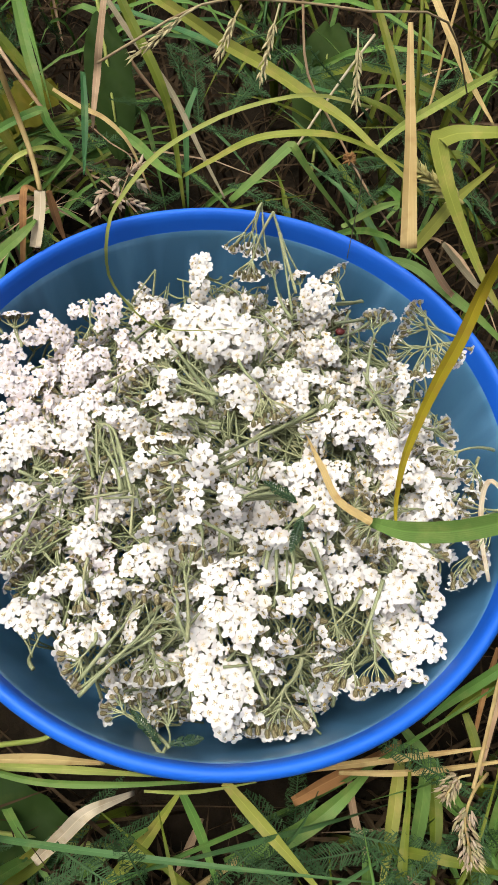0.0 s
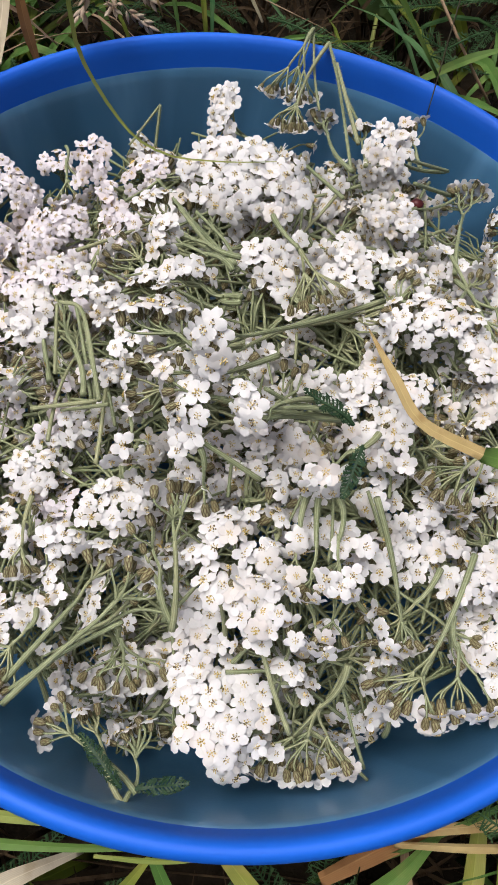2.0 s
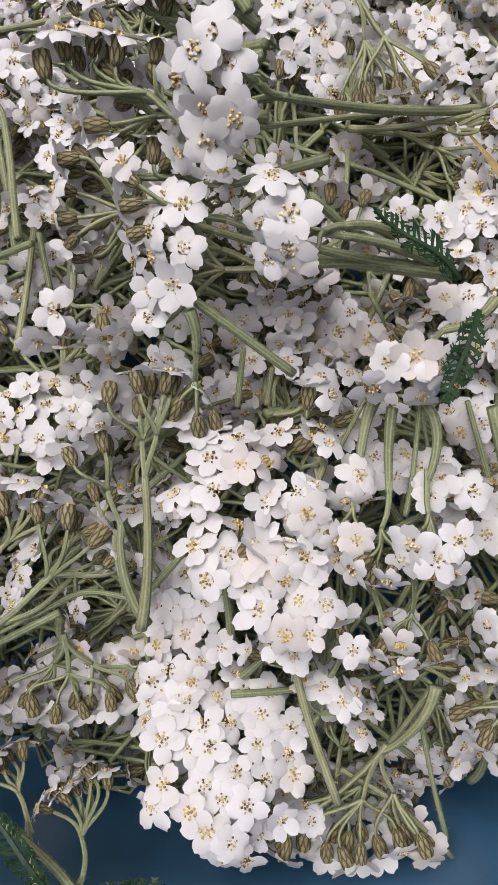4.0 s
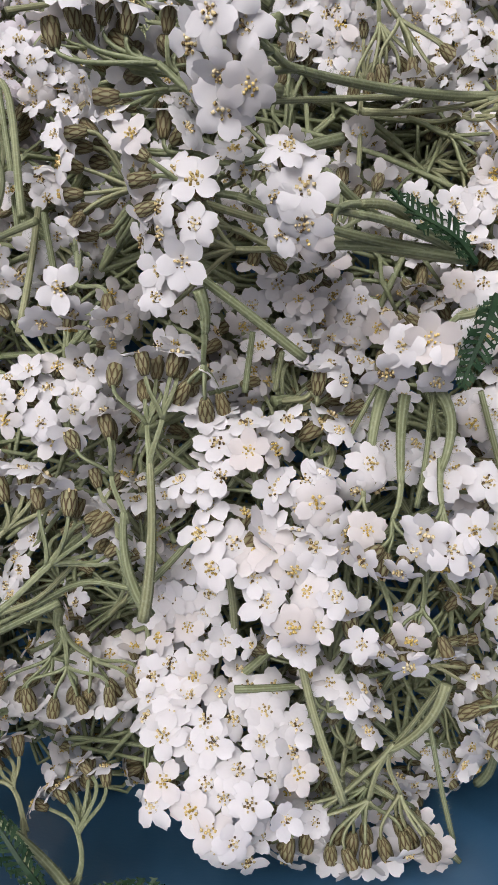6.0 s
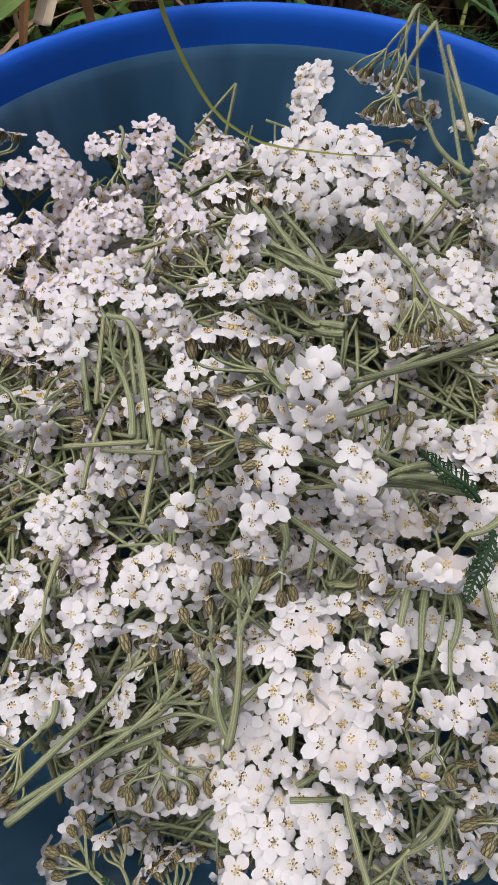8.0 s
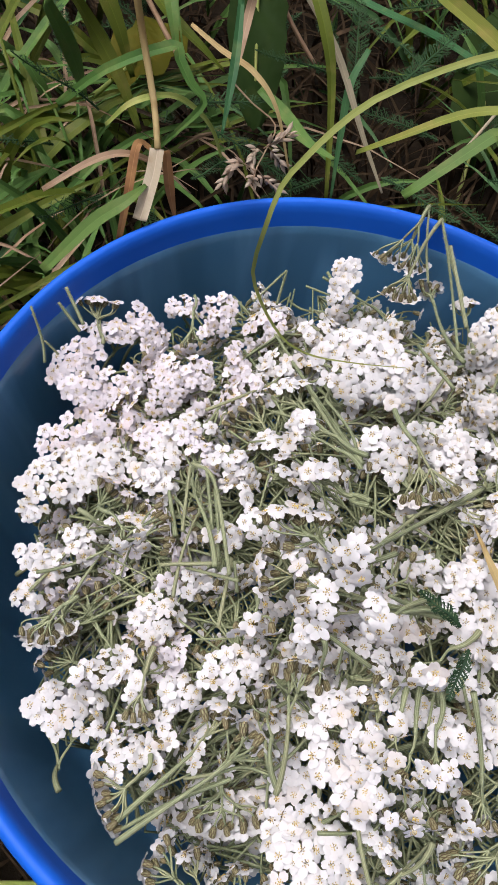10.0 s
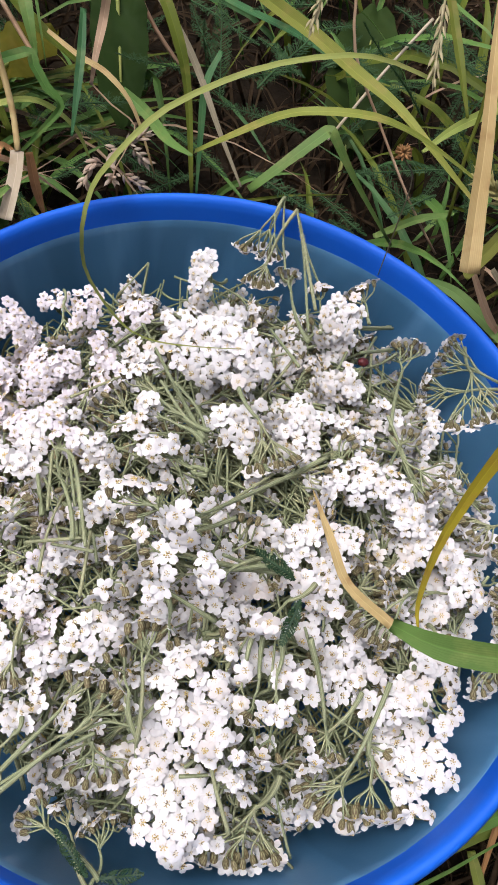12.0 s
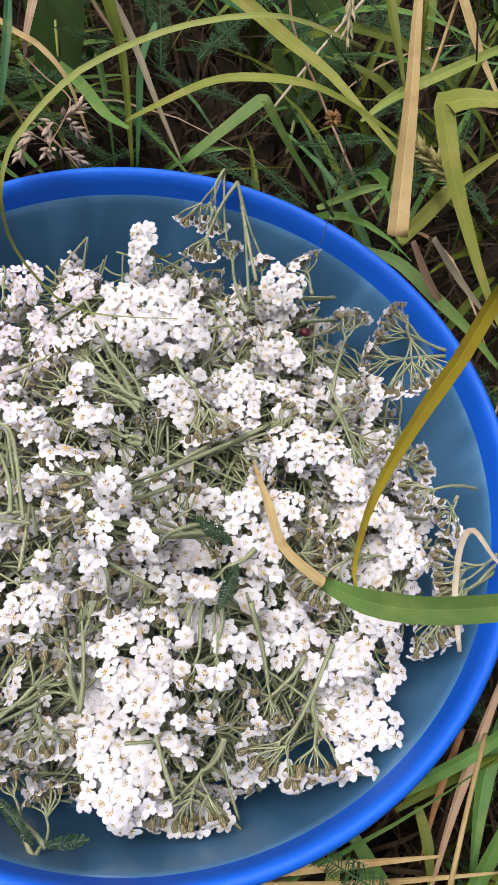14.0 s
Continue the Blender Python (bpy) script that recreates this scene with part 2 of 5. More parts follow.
def calyx_skin(bm, kind, scale=1.0, lean=False):
    """An egg of overlapping pointed scales below the petals, as one skin; two layers carry the rows and files of its scales."""
    rows = bm.verts.layers.float.get("rows") or bm.verts.layers.float.new("rows")
    files = bm.verts.layers.float.get("files") or bm.verts.layers.float.new("files")
    around, down = (8, 4) if lean else (12, 7)
    rings = []
    for i in range(down + 1):
        s = i / down
        body = 1.06 * math.sin(math.pi * min(1, 0.32 + 0.60 * s)) ** 0.55 + 0.14
        ring = []
        for j in range(around + 1):
            ang = 2 * math.pi * (j % around) / around
            r = body * (1 + 0.05 * math.cos(ang * 5 + 3 * s))
            vert = bm.verts.new((r * math.cos(ang) * scale, r * math.sin(ang) * scale, (0.3 - 3.6 * s) * scale))
            vert[rows] = s * 2.4 + 0.2 * kind + 4
            vert[files] = j * 8 / around
            ring.append(vert)
        rings.append(ring)
    faces = []
    for a, b in zip(rings, rings[1:]):
        for i in range(around):
            faces.append(bm.faces.new((a[i], b[i], b[i + 1], a[i + 1])))
    faces.append(bm.faces.new(rings[-1][:-1][::-1]))
    return faces, rings[0]


def calyx_mesh(kind):
    bm = bmesh.new()
    calyx_skin(bm, kind, 0.001)
    me = bpy.data.meshes.new("calyx")
    bm.to_mesh(me)
    bm.free()
    me.materials.append(CALYX)
    me.polygons.foreach_set("use_smooth", [True] * len(me.polygons))
    return me


FLORETS = {}
for tone, petal in ((0, PETAL), (1, PETAL_LILAC)):
    FLORETS[tone] = [floret_mesh(k) for k in range(8)]
    FLORETS[tone, "whole"] = [floret_mesh(k, True) for k in range(8)]
    for me in FLORETS[tone] + FLORETS[tone, "whole"]:
        for one in (petal, DISC, CALYX):
            me.materials.append(one)
LEAN = [floret_mesh(k, True, True) for k in range(8)]
CALYXES = [calyx_mesh(k) for k in range(3)]
SIZE = 0.93  # of the florets


def hairs(bm, pts, radius, rng):
    """Fine pale hairs on a stem."""
    ridge = bm.verts.layers.float.get("ridge")
    for k in range(int(sum((b - a).length for a, b in zip(pts, pts[1:])) / 0.00012)):
        i = rng.randrange(len(pts) - 1)
        way = (pts[i + 1] - pts[i]).normalized()
        q = pts[i].lerp(pts[i + 1], rng.random())
        out = (Matrix.Rotation(rng.uniform(0, 6.28), 3, way) @ way.orthogonal()).normalized()
        foot = q + out * radius * 0.85
        tip = foot + (out + way * rng.uniform(-1.2, 1.2)) * rng.uniform(0.0003, 0.0010)
        for vert in bm.faces.new([bm.verts.new(w) for w in (foot - way * 0.00004, foot + way * 0.00004, tip)]).verts:
            vert[ridge] = 1.0


def feather_leaf(long, wide, seed, fat=1.0):
    """A flat feathery leaf along +y: a midrib with many narrow forked teeth."""
    rng = random.Random(seed)
    bm = bmesh.new()
    n = int(long / (0.0013 if fat == 1 else 0.0010))
    tube(bm, [Vector((0, long * k / 8, 0.001 * math.sin(k * 0.7))) for k in range(9)], 0.0006, 0.0003, 4)
    for k in range(n):
        s = (k + 0.5) / n
        reach = wide * math.sin(math.pi * (0.12 + 0.83 * s)) * rng.uniform(0.8, 1.1)
        for sgn in (-1, 1):
            y = long * s
            z = 0.001 * math.sin(s * 5.6)
            a = Vector((0, y, z))
            c = Vector((sgn * reach, y + reach * rng.uniform(0.4, 1.0), z + rng.uniform(-0.3, 0.7) * reach))
            wv = Vector((0, 0.00022 * fat, 0))
            bm.faces.new([bm.verts.new(q) for q in (a - wv, a + wv, c + wv * 1.5, c - wv * 1.5)])
            for f, turn in ((0.35, 1), (0.55, -1), (0.7, 1), (0.85, -1)):
                b = a.lerp(c, f)
                d = b + Vector((sgn * reach * 0.25, turn * reach * 0.4, reach * rng.uniform(-.25, .35)))
                bm.faces.new([bm.verts.new(q) for q in (b - wv, b + wv, d + wv, d - wv * 0.2)])
    return bm


sprigs = 0


def inside(q, margin=0.006):
    """Keeps a point within the bowl."""
    z = q.z - RIM
    if z < 0.004:
        limit = 0.1405 + max(z, -0.09) * 0.17 - margin
        r = math.hypot(q.x, q.y)
        if r > limit:
            q = Vector((q.x * limit / r, q.y * limit / r, q.z))
        q.z = max(q.z, RIM - 0.094)
    return q


def heap(x, y):
    """Height of the heap's skin over the rim, metres."""
    rr = x * x + y * y
    z = 0.0287 + 0.1309 * x - 0.0024 * y - 5.762 * x * x - 0.271 * x * y - 5.747 * y * y + 189.34 * rr * rr - 6.845 * x * rr + 3.344 * y * rr
    z -= 0.026 * math.exp(-((x + 0.029) ** 2 + (y + 0.110) ** 2) / 0.00028) + 0.022 * math.exp(-((x - 0.036) ** 2 + (y + 0.112) ** 2) / 0.0003)
    return max(-0.05, min(z, 0.05))


def sprig(c, n, u, a, b, end=None, tone=0, size=1.0, label="", buried=False):
    """A yarrow sprig: florets on a shallow cap round c (millimetres from the rim's middle) that faces n, half as long as a along u
    and b across, on branches that meet in a stem which runs to end."""
    global sprigs
    sprigs += 1
    rng = random.Random(sprigs * 7 + 1)
    c = Vector(c) * 0.001 + Vector((0, 0, RIM))
    n, u = Vector(n).normalized(), Vector(u)
    u = (u - n * u.dot(n)).normalized()
    v = n.cross(u)
    a, b = a * 0.001, b * 0.001
    if end is None:
        away = Vector((rng.uniform(-1, 1), rng.uniform(-1, 1), 0)) * 0.022
        end = inside(c - n * rng.uniform(0.034, 0.045) + away)
        end.z = max(RIM - 0.094, min(end.z, RIM + heap(end.x, end.y) - 0.022))
        shown = False
    else:
        end = Vector(end) * 0.001 + Vector((0, 0, RIM))
        shown = True
    drop = min(0.024, 0.011 + 0.8 * a)
    heading = (end - c).normalized() * (2.0 if shown else 0.4) - n
    hub = c + heading.normalized() * min(drop, 0.75 * (end - c).length)
    lead = (hub - end).normalized()
    if not label:
        if n.z > 0.6:
            label = "white yarrow flower head facing up on the heap" if not tone else "pale lilac-white yarrow flower head in the heap"
        elif n.z < 0.1:
            label = "upturned yarrow sprig showing brown-scaled buds and grey-green stems"
        else:
            label = "white yarrow sprig lying on its side in the basin"
    top = thing("yarrow_sprig", end, label, "yarrow", "yarrow in the basin")
    # florets
    gap = (0.0054 if buried else 0.0046) * SIZE * size
    places = []
    rows = int(b / (gap * 0.87)) + 1
    for i in range(-rows, rows + 1):
        cols = int(a / gap) + 2
        for j in range(-cols, cols + 1):
            x, y = (j + 0.5 * (i % 2)) * gap + rng.uniform(-.28, .28) * gap, i * gap * 0.87 + rng.uniform(-.28, .28) * gap
            rr = (x / (a + gap * 0.3)) ** 2 + (y / max(b + gap * 0.25, gap * 0.75)) ** 2
            if rr < 1 and rng.random() > 0.06:
                places.append((x, y, rr))
    heads = []
    for x, y, rr in places:
        out = u * (x / a) + v * (y / b)
        face = (n + out * 0.5 + Vector([rng.gauss(0, 0.16 if b > 0.0075 else 0.24) for _ in range(3)])).normalized()
        q = c + u * x + v * y - n * (0.22 * min(a, 0.012) * rr + rng.uniform(0, 0.0022))
        heads.append((q, face, math.atan2(y / b, x / a) + (0 if rr > 0.2 else rng.uniform(-2, 2))))
    for q, face, _ in heads:
        ob = new("floret", rng.choice(FLORETS[(tone, "whole") if buried else tone]))
        ob.parent = top
        k = rng.uniform(0.86, 1.14) * SIZE * size
        m = face.to_track_quat("Z", "Y").to_matrix().to_4x4() @ Matrix.Rotation(rng.uniform(0, 6.28), 4, "Z") @ Matrix.Scale(k, 4)
        m.translation = q - end
        ob.matrix_local = m
        if not buried:
            cx = new("calyx", rng.choice(CALYXES))
            cx.parent = ob
    # branches
    heads.sort(key=lambda h: h[2])
    groups = max(1, round(len(heads) / 5))
    for g in range(groups):
        mine = heads[g * len(heads) // groups:(g + 1) * len(heads) // groups]
        if not mine:
            continue
        mid = sum((h[0] for h in mine), Vector()) / len(mine)
        fork = mid.lerp(hub, 0.52) - n * 0.001
        bm = bmesh.new()
        bm.verts.layers.float.new("ridge")
        knot = bm.verts.new(fork - end)
        for q, face, _ in mine:
            foot = q - face * 0.0032 * SIZE * size
            tube(bm, [w - end for w in sweep(fork, fork.lerp(foot, 0.25) + lead * 0.0012, foot - face * 0.0035, foot, 7)], 0.00042, 0.00034, 6, knot, 0.15)
        tube(bm, [w - end for w in sweep(fork, fork.lerp(hub, 0.35) + Vector([rng.uniform(-.0008, .0008) for _ in range(3)]), hub + lead * 0.35 * (fork - hub).length, hub - lead * 0.002, 9)], 0.00048, 0.00058, 8, knot, 0.22)
        part("branch", bm, STEM, top)
    bm = bmesh.new()
    sag = Vector([rng.uniform(-.003, .003) for _ in range(3)])
    thick = 0.72 if buried else size ** 0.5
    tube(bm, [w - end for w in bend(hub, hub.lerp(end, 0.5) + sag, end, 14)], 0.00056 * thick, 0.00098 * thick, 16, None, 0.14)
    if not buried:
        hairs(bm, [w - end for w in bend(hub, hub.lerp(end, 0.5) + sag, end, 10)], 0.0008 * thick, rng)
    part("stem", bm, STEM, top)
    return top


def leaf_on(top, at, way, long, wide, seed):
    """A feathery leaf under a sprig, from a place (millimetres) along a way."""
    way = Vector(way).normalized()
    ob = part("leaf", feather_leaf(long, wide, seed, 1.25), LEAF_DARK, top, "dark green feathery leaf", smooth=False)
    m = way.to_track_quat("Y", "Z").to_matrix().to_4x4()
    m.translation = Vector(at) * 0.001 + Vector((0, 0, RIM)) - top.location
    ob.matrix_local = m

# flower heads: middle, facing, long axis, half length, half width, stem end; millimetres from the middle of the rim
sprig((-31, 6, 35), (-0.59, -0.52, 0.62), (0.27, 0.67, 0.69), 5.0, 2.5, end=(-8, -1, 32), size=1.02)
sprig((-22, -8, 41), (0.03, -0.03, 1.00), (0.99, 0.15, 0.01), 4.5, 2.5, end=(-5, -13, 36), size=1.02)
sprig((-44, 91, -14), (-0.17, 0.51, 0.84), (0.96, 0.25, 0.10), 8.5, 3.5, end=(-8, 1, 32), size=1.00)
sprig((-6, 41, 27), (-0.02, -0.49, 0.87), (0.98, -0.18, -0.08), 19.9, 12.0, size=1.10)
sprig((44, 75, 10), (-0.39, -0.57, 0.72), (0.02, -0.79, -0.61), 14.7, 8.0, size=0.95)
sprig((49, 45, 15), (0.20, -0.27, 0.94), (0.59, -0.74, -0.33), 10.5, 4.5, size=0.95)
sprig((38, 42, 14), (-0.60, -0.73, 0.32), (0.68, -0.68, -0.29), 7.1, 3.0, end=(60, 100, -10), size=0.85)
sprig((31, 29, 9), (-0.14, -0.35, 0.93), (0.98, -0.20, 0.07), 10.4, 6.5, size=1.00)
sprig((51, 23, 9), (-0.17, -0.30, 0.94), (0.93, -0.37, 0.04), 7.5, 5.0, size=1.00)
sprig((23, 2, 16), (0.43, -0.38, -0.82), (0.89, 0.34, 0.31), 11.5, 4.0, end=(3, 28, 25), size=1.00)
sprig((51, 1, 19), (-0.27, -0.06, 0.96), (0.96, -0.00, 0.28), 16.5, 7.0, size=1.05)
sprig((71, -6, 16), (0.07, -0.13, 0.99), (0.58, -0.80, -0.15), 11.6, 6.0, size=1.00)
sprig((49, -19, 10), (-0.34, 0.07, 0.94), (0.93, 0.19, 0.33), 6.5, 5.5, size=1.05)
sprig((42, -39, 14), (-0.74, -0.13, 0.66), (-0.15, -0.93, -0.33), 10.2, 5.5, size=1.05)
sprig((81, -18, 8), (-0.42, -0.09, 0.90), (0.87, 0.23, 0.44), 9.3, 5.0, size=1.05)
sprig((99, -26, 1), (-0.04, -0.09, 1.00), (0.50, -0.86, -0.08), 14.0, 6.5, size=1.08)
sprig((60, -52, -0), (-0.25, -0.49, -0.84), (0.82, -0.56, 0.11), 11.6, 4.5, end=(81, -33, 2), size=1.05)
sprig((57, -60, -8), (-0.23, -0.12, 0.97), (0.91, -0.37, 0.18), 10.4, 9.0, size=1.15)
sprig((36, -37, 13), (-0.05, -0.23, 0.97), (0.48, -0.86, -0.17), 8.0, 6.0, size=1.10)
sprig((87, -52, -4), (-0.15, -0.01, 0.99), (0.67, -0.74, 0.09), 9.6, 6.0, size=1.10)
sprig((79, -67, -2), (-0.57, -0.12, 0.81), (-0.18, -0.95, -0.25), 7.5, 5.0, size=1.10)
sprig((99, -61, -10), (0.71, 0.06, 0.70), (0.13, -0.98, -0.15), 12.8, 4.5, end=(80, -60, -2), size=1.05)
sprig((73, -72, -5), (-0.42, 0.08, 0.90), (0.83, 0.42, 0.36), 10.3, 5.5, size=1.10)
sprig((84, -88, -16), (-0.23, 0.13, 0.96), (0.87, -0.39, 0.29), 15.3, 11.0, size=1.20)
sprig((83, -101, -14), (0.03, 0.42, 0.91), (0.81, -0.51, 0.28), 7.6, 4.5, size=1.15)
sprig((55, -112, -24), (-0.20, -0.71, -0.67), (0.91, -0.34, 0.23), 14.4, 5.0, end=(72, -66, -5), size=1.20)
sprig((73, -112, -19), (0.21, -0.96, -0.16), (0.93, 0.21, 0.31), 12.3, 5.0, end=(67, -83, -12), size=1.20)
sprig((52, -95, -16), (0.00, -0.84, -0.55), (0.97, -0.08, 0.24), 6.7, 3.0, end=(38, -58, 12), size=1.10)
sprig((43, -90, -8), (-0.90, -0.34, 0.28), (0.37, -0.93, -0.00), 5.1, 2.5, end=(63, -70, -10), size=1.10)
sprig((-18, 93, 5), (-0.31, -0.61, 0.73), (-0.01, -0.77, -0.64), 11.3, 5.0, size=0.95)
sprig((-24, 72, 0), (-0.05, -0.39, 0.92), (0.95, 0.26, 0.17), 5.5, 5.5, size=0.95)
sprig((8, 125, -10), (-0.04, -0.13, -0.99), (0.99, -0.12, -0.02), 12.6, 4.0, end=(16, 148, 7), size=0.92)
sprig((9, 106, -9), (0.02, -0.17, -0.98), (1.00, -0.07, 0.04), 7.6, 4.0, end=(23, 145, 4), size=0.92)
sprig((24, 118, -10), (0.10, 0.98, -0.18), (0.99, -0.09, 0.07), 6.7, 3.5, end=(30, 60, 17), size=0.90)
sprig((37, 108, -2), (-0.29, 0.63, 0.72), (0.96, 0.09, 0.28), 4.7, 3.0, end=(36, 70, 11), size=0.92)
sprig((56, 116, -7), (-0.55, 0.75, 0.36), (0.81, 0.31, 0.50), 9.4, 3.2, end=(64, 97, -11), size=0.95)
sprig((42, 69, 11), (-0.11, -0.97, 0.22), (0.98, -0.08, 0.18), 7.5, 4.0, end=(75, 99, -13), size=0.95)
sprig((82, 91, -15), (-0.04, 0.98, -0.21), (0.91, 0.10, 0.41), 8.9, 5.5, end=(70, 34, 1), size=0.90)
sprig((96, 83, -5), (-0.61, 0.69, -0.39), (0.30, 0.69, 0.66), 11.4, 3.6, end=(126, 71, -4), size=0.90)
sprig((87, 65, -11), (-0.89, 0.22, -0.40), (0.06, -0.84, -0.54), 12.5, 4.2, end=(126, 69, -6), size=0.90)
sprig((107, 39, 11), (0.54, -0.41, -0.74), (0.84, 0.20, 0.50), 15.5, 4.5, end=(108, 88, -5), size=0.92)
sprig((77, 37, -1), (0.32, 0.91, -0.24), (0.94, -0.32, 0.09), 6.9, 3.6, end=(62, 2, 22), size=0.90)
sprig((86, 2, 12), (0.88, -0.47, -0.10), (-0.44, -0.73, -0.52), 11.6, 3.2, end=(70, 31, 1), size=1.00)
sprig((113, 14, -5), (0.88, 0.42, -0.23), (0.33, -0.89, -0.32), 9.8, 5.0, end=(92, 10, 7), size=0.95)
sprig((104, -6, -3), (-0.30, -0.24, -0.92), (0.68, -0.73, -0.05), 7.5, 5.0, end=(137, 6, -11), size=0.95)
sprig((121, -10, -14), (-0.20, -0.16, -0.97), (0.64, -0.77, -0.03), 7.9, 5.0, end=(129, 2, -12), size=0.95)
sprig((126, -15, -14), (0.54, 0.67, 0.52), (0.73, -0.68, 0.08), 5.2, 3.5, end=(104, -24, -1), size=0.92)
sprig((113, -38, -6), (-0.60, 0.05, -0.80), (0.16, -0.96, -0.23), 13.8, 5.0, end=(144, -22, -9), size=0.95)
sprig((117, -46, -8), (-0.39, -0.05, -0.92), (0.31, -0.94, -0.13), 6.7, 4.0, end=(144, -26, -10), size=0.95)
sprig((118, -60, -15), (0.66, -0.54, -0.53), (0.74, 0.51, 0.44), 11.0, 5.5, end=(144, -27, -9), size=0.98)
sprig((102, -50, -8), (0.80, 0.45, -0.39), (0.44, -0.89, -0.07), 6.9, 4.5, end=(86, -44, -3), size=0.98)
sprig((97, -78, -9), (0.23, -0.51, 0.83), (0.57, 0.75, 0.33), 4.3, 3.0, end=(83, -73, 0), size=1.05)
sprig((-115, 76, -12), (-0.14, 0.87, 0.47), (0.97, 0.24, -0.08), 8.4, 4.5, end=(-109, 58, -18), tone=1, size=0.90)
sprig((-117, 47, -18), (0.10, -0.40, 0.91), (0.63, 0.73, 0.26), 13.3, 8.0, tone=1, size=0.95)
sprig((-110, 35, -20), (0.23, -0.30, 0.92), (0.97, -0.04, -0.25), 10.1, 7.0, tone=1, size=0.95)
sprig((-104, 66, -17), (0.13, -0.23, 0.96), (0.97, 0.22, -0.07), 13.9, 4.0, tone=1, size=0.85)
sprig((-92, 68, -17), (0.33, -0.40, 0.85), (0.57, -0.63, -0.53), 10.9, 6.0, tone=1, size=0.82)
sprig((-67, 48, -8), (0.19, -0.31, 0.93), (0.86, -0.39, -0.31), 6.4, 4.5, tone=1, size=0.78)
sprig((-77, 41, -11), (-0.05, -0.44, 0.90), (0.41, 0.81, 0.42), 12.7, 6.0, tone=1, size=0.78)
sprig((-96, 42, -18), (0.18, -0.33, 0.93), (0.98, -0.02, -0.20), 7.6, 6.5, tone=1, size=0.90)
sprig((-110, 18, -21), (0.09, -0.20, 0.97), (0.86, 0.50, 0.03), 13.5, 6.0, tone=1, size=0.98)
sprig((-76, 20, -8), (-0.10, 0.20, 0.98), (0.95, 0.30, 0.04), 8.2, 4.0, end=(-62, -21, -7), tone=1, size=1.00)
sprig((-59, 12, 1), (0.42, 0.14, 0.90), (0.80, -0.52, -0.30), 9.4, 4.0, end=(-47, -35, 12), tone=1, size=1.00)
sprig((-105, 2, -20), (0.02, -0.10, 1.00), (0.83, 0.55, 0.04), 22.1, 9.5, size=1.08)
sprig((-116, -16, -23), (0.16, 0.19, 0.97), (0.97, 0.13, -0.21), 5.4, 3.0, size=1.00)
sprig((-74, 1, -9), (0.30, -0.07, 0.95), (0.81, -0.50, -0.30), 8.8, 5.0, size=1.05)
sprig((-95, -26, -17), (0.25, 0.05, 0.97), (0.95, -0.22, -0.24), 7.2, 5.0, size=1.08)
sprig((-108, -34, -23), (0.12, 0.08, 0.99), (0.96, 0.24, -0.16), 7.1, 7.5, size=1.08)
sprig((-77, -16, -11), (0.06, 0.35, 0.94), (0.99, 0.05, -0.10), 7.1, 3.5, end=(-99, -15, -16), size=1.05)
sprig((-77, -28, -11), (0.27, -0.95, 0.17), (0.97, 0.24, -0.04), 7.3, 3.0, end=(-92, -13, -14), size=1.05)
sprig((-109, -46, -25), (-0.09, 0.20, 0.98), (0.82, 0.57, -0.06), 3.4, 4.5, size=1.00)
sprig((-98, -60, -26), (0.19, -0.62, -0.76), (0.93, 0.34, -0.12), 9.1, 5.0, end=(-91, -45, -20), size=1.00)
sprig((-62, -47, -15), (0.16, -0.08, 0.98), (0.83, -0.53, -0.17), 8.7, 9.0, size=0.90)
sprig((-77, -66, -19), (-0.17, 0.28, 0.95), (0.87, 0.50, -0.02), 9.0, 4.5, size=1.05)
sprig((-70, -70, -18), (-0.38, 0.07, 0.92), (0.39, 0.92, 0.09), 6.1, 4.5, size=1.05)
sprig((-87, -80, -25), (0.11, 0.28, 0.95), (0.99, 0.01, -0.15), 13.9, 8.0, end=(-81, -105, -26), size=1.18)
sprig((-49, -71, -7), (0.23, 0.13, 0.97), (0.81, -0.58, -0.09), 5.2, 4.5, size=1.00)
sprig((-61, -81, -21), (0.24, -0.73, -0.65), (0.97, 0.26, -0.03), 5.4, 3.5, end=(-61, -58, -12), size=0.95)
sprig((-54, -82, -19), (-0.55, -0.06, 0.83), (0.02, 1.00, 0.09), 8.9, 4.0, size=1.08)
sprig((-65, -91, -24), (-0.15, 0.21, 0.97), (0.83, 0.55, -0.02), 7.4, 6.5, size=0.98)
sprig((-67, -107, -27), (-0.74, -0.45, -0.51), (0.64, -0.76, -0.05), 8.8, 5.0, end=(-55, -90, -20), size=1.00)
low_sprig = sprig((-25, -118, -29), (-0.61, 0.79, -0.03), (0.85, 0.53, -0.09), 6.5, 4.0, end=(-22, -140, -22), size=0.90)
sprig((-39, -115, -28), (-0.68, 0.73, 0.04), (0.76, 0.63, -0.12), 3.5, 4.0, end=(-22, -140, -22), size=0.90)
sprig((-49, -118, -27), (-0.84, 0.32, -0.44), (0.37, 0.93, -0.05), 7.3, 4.5, end=(-20, -136, -23), size=0.92)
sprig((-80, 87, -20), (0.13, -0.28, 0.95), (0.97, 0.24, -0.04), 7.1, 5.0, tone=1, size=0.82)
sprig((-65, 76, -8), (-0.09, -0.53, 0.85), (0.31, 0.79, 0.52), 8.5, 6.0, tone=1, size=0.85)
sprig((-46, 78, -14), (-0.08, -0.43, 0.90), (0.71, 0.60, 0.36), 10.3, 5.5, tone=1, size=0.86)
sprig((-52, 52, -4), (0.57, -0.30, 0.77), (0.30, -0.78, -0.55), 8.6, 4.5, tone=1, size=0.82)
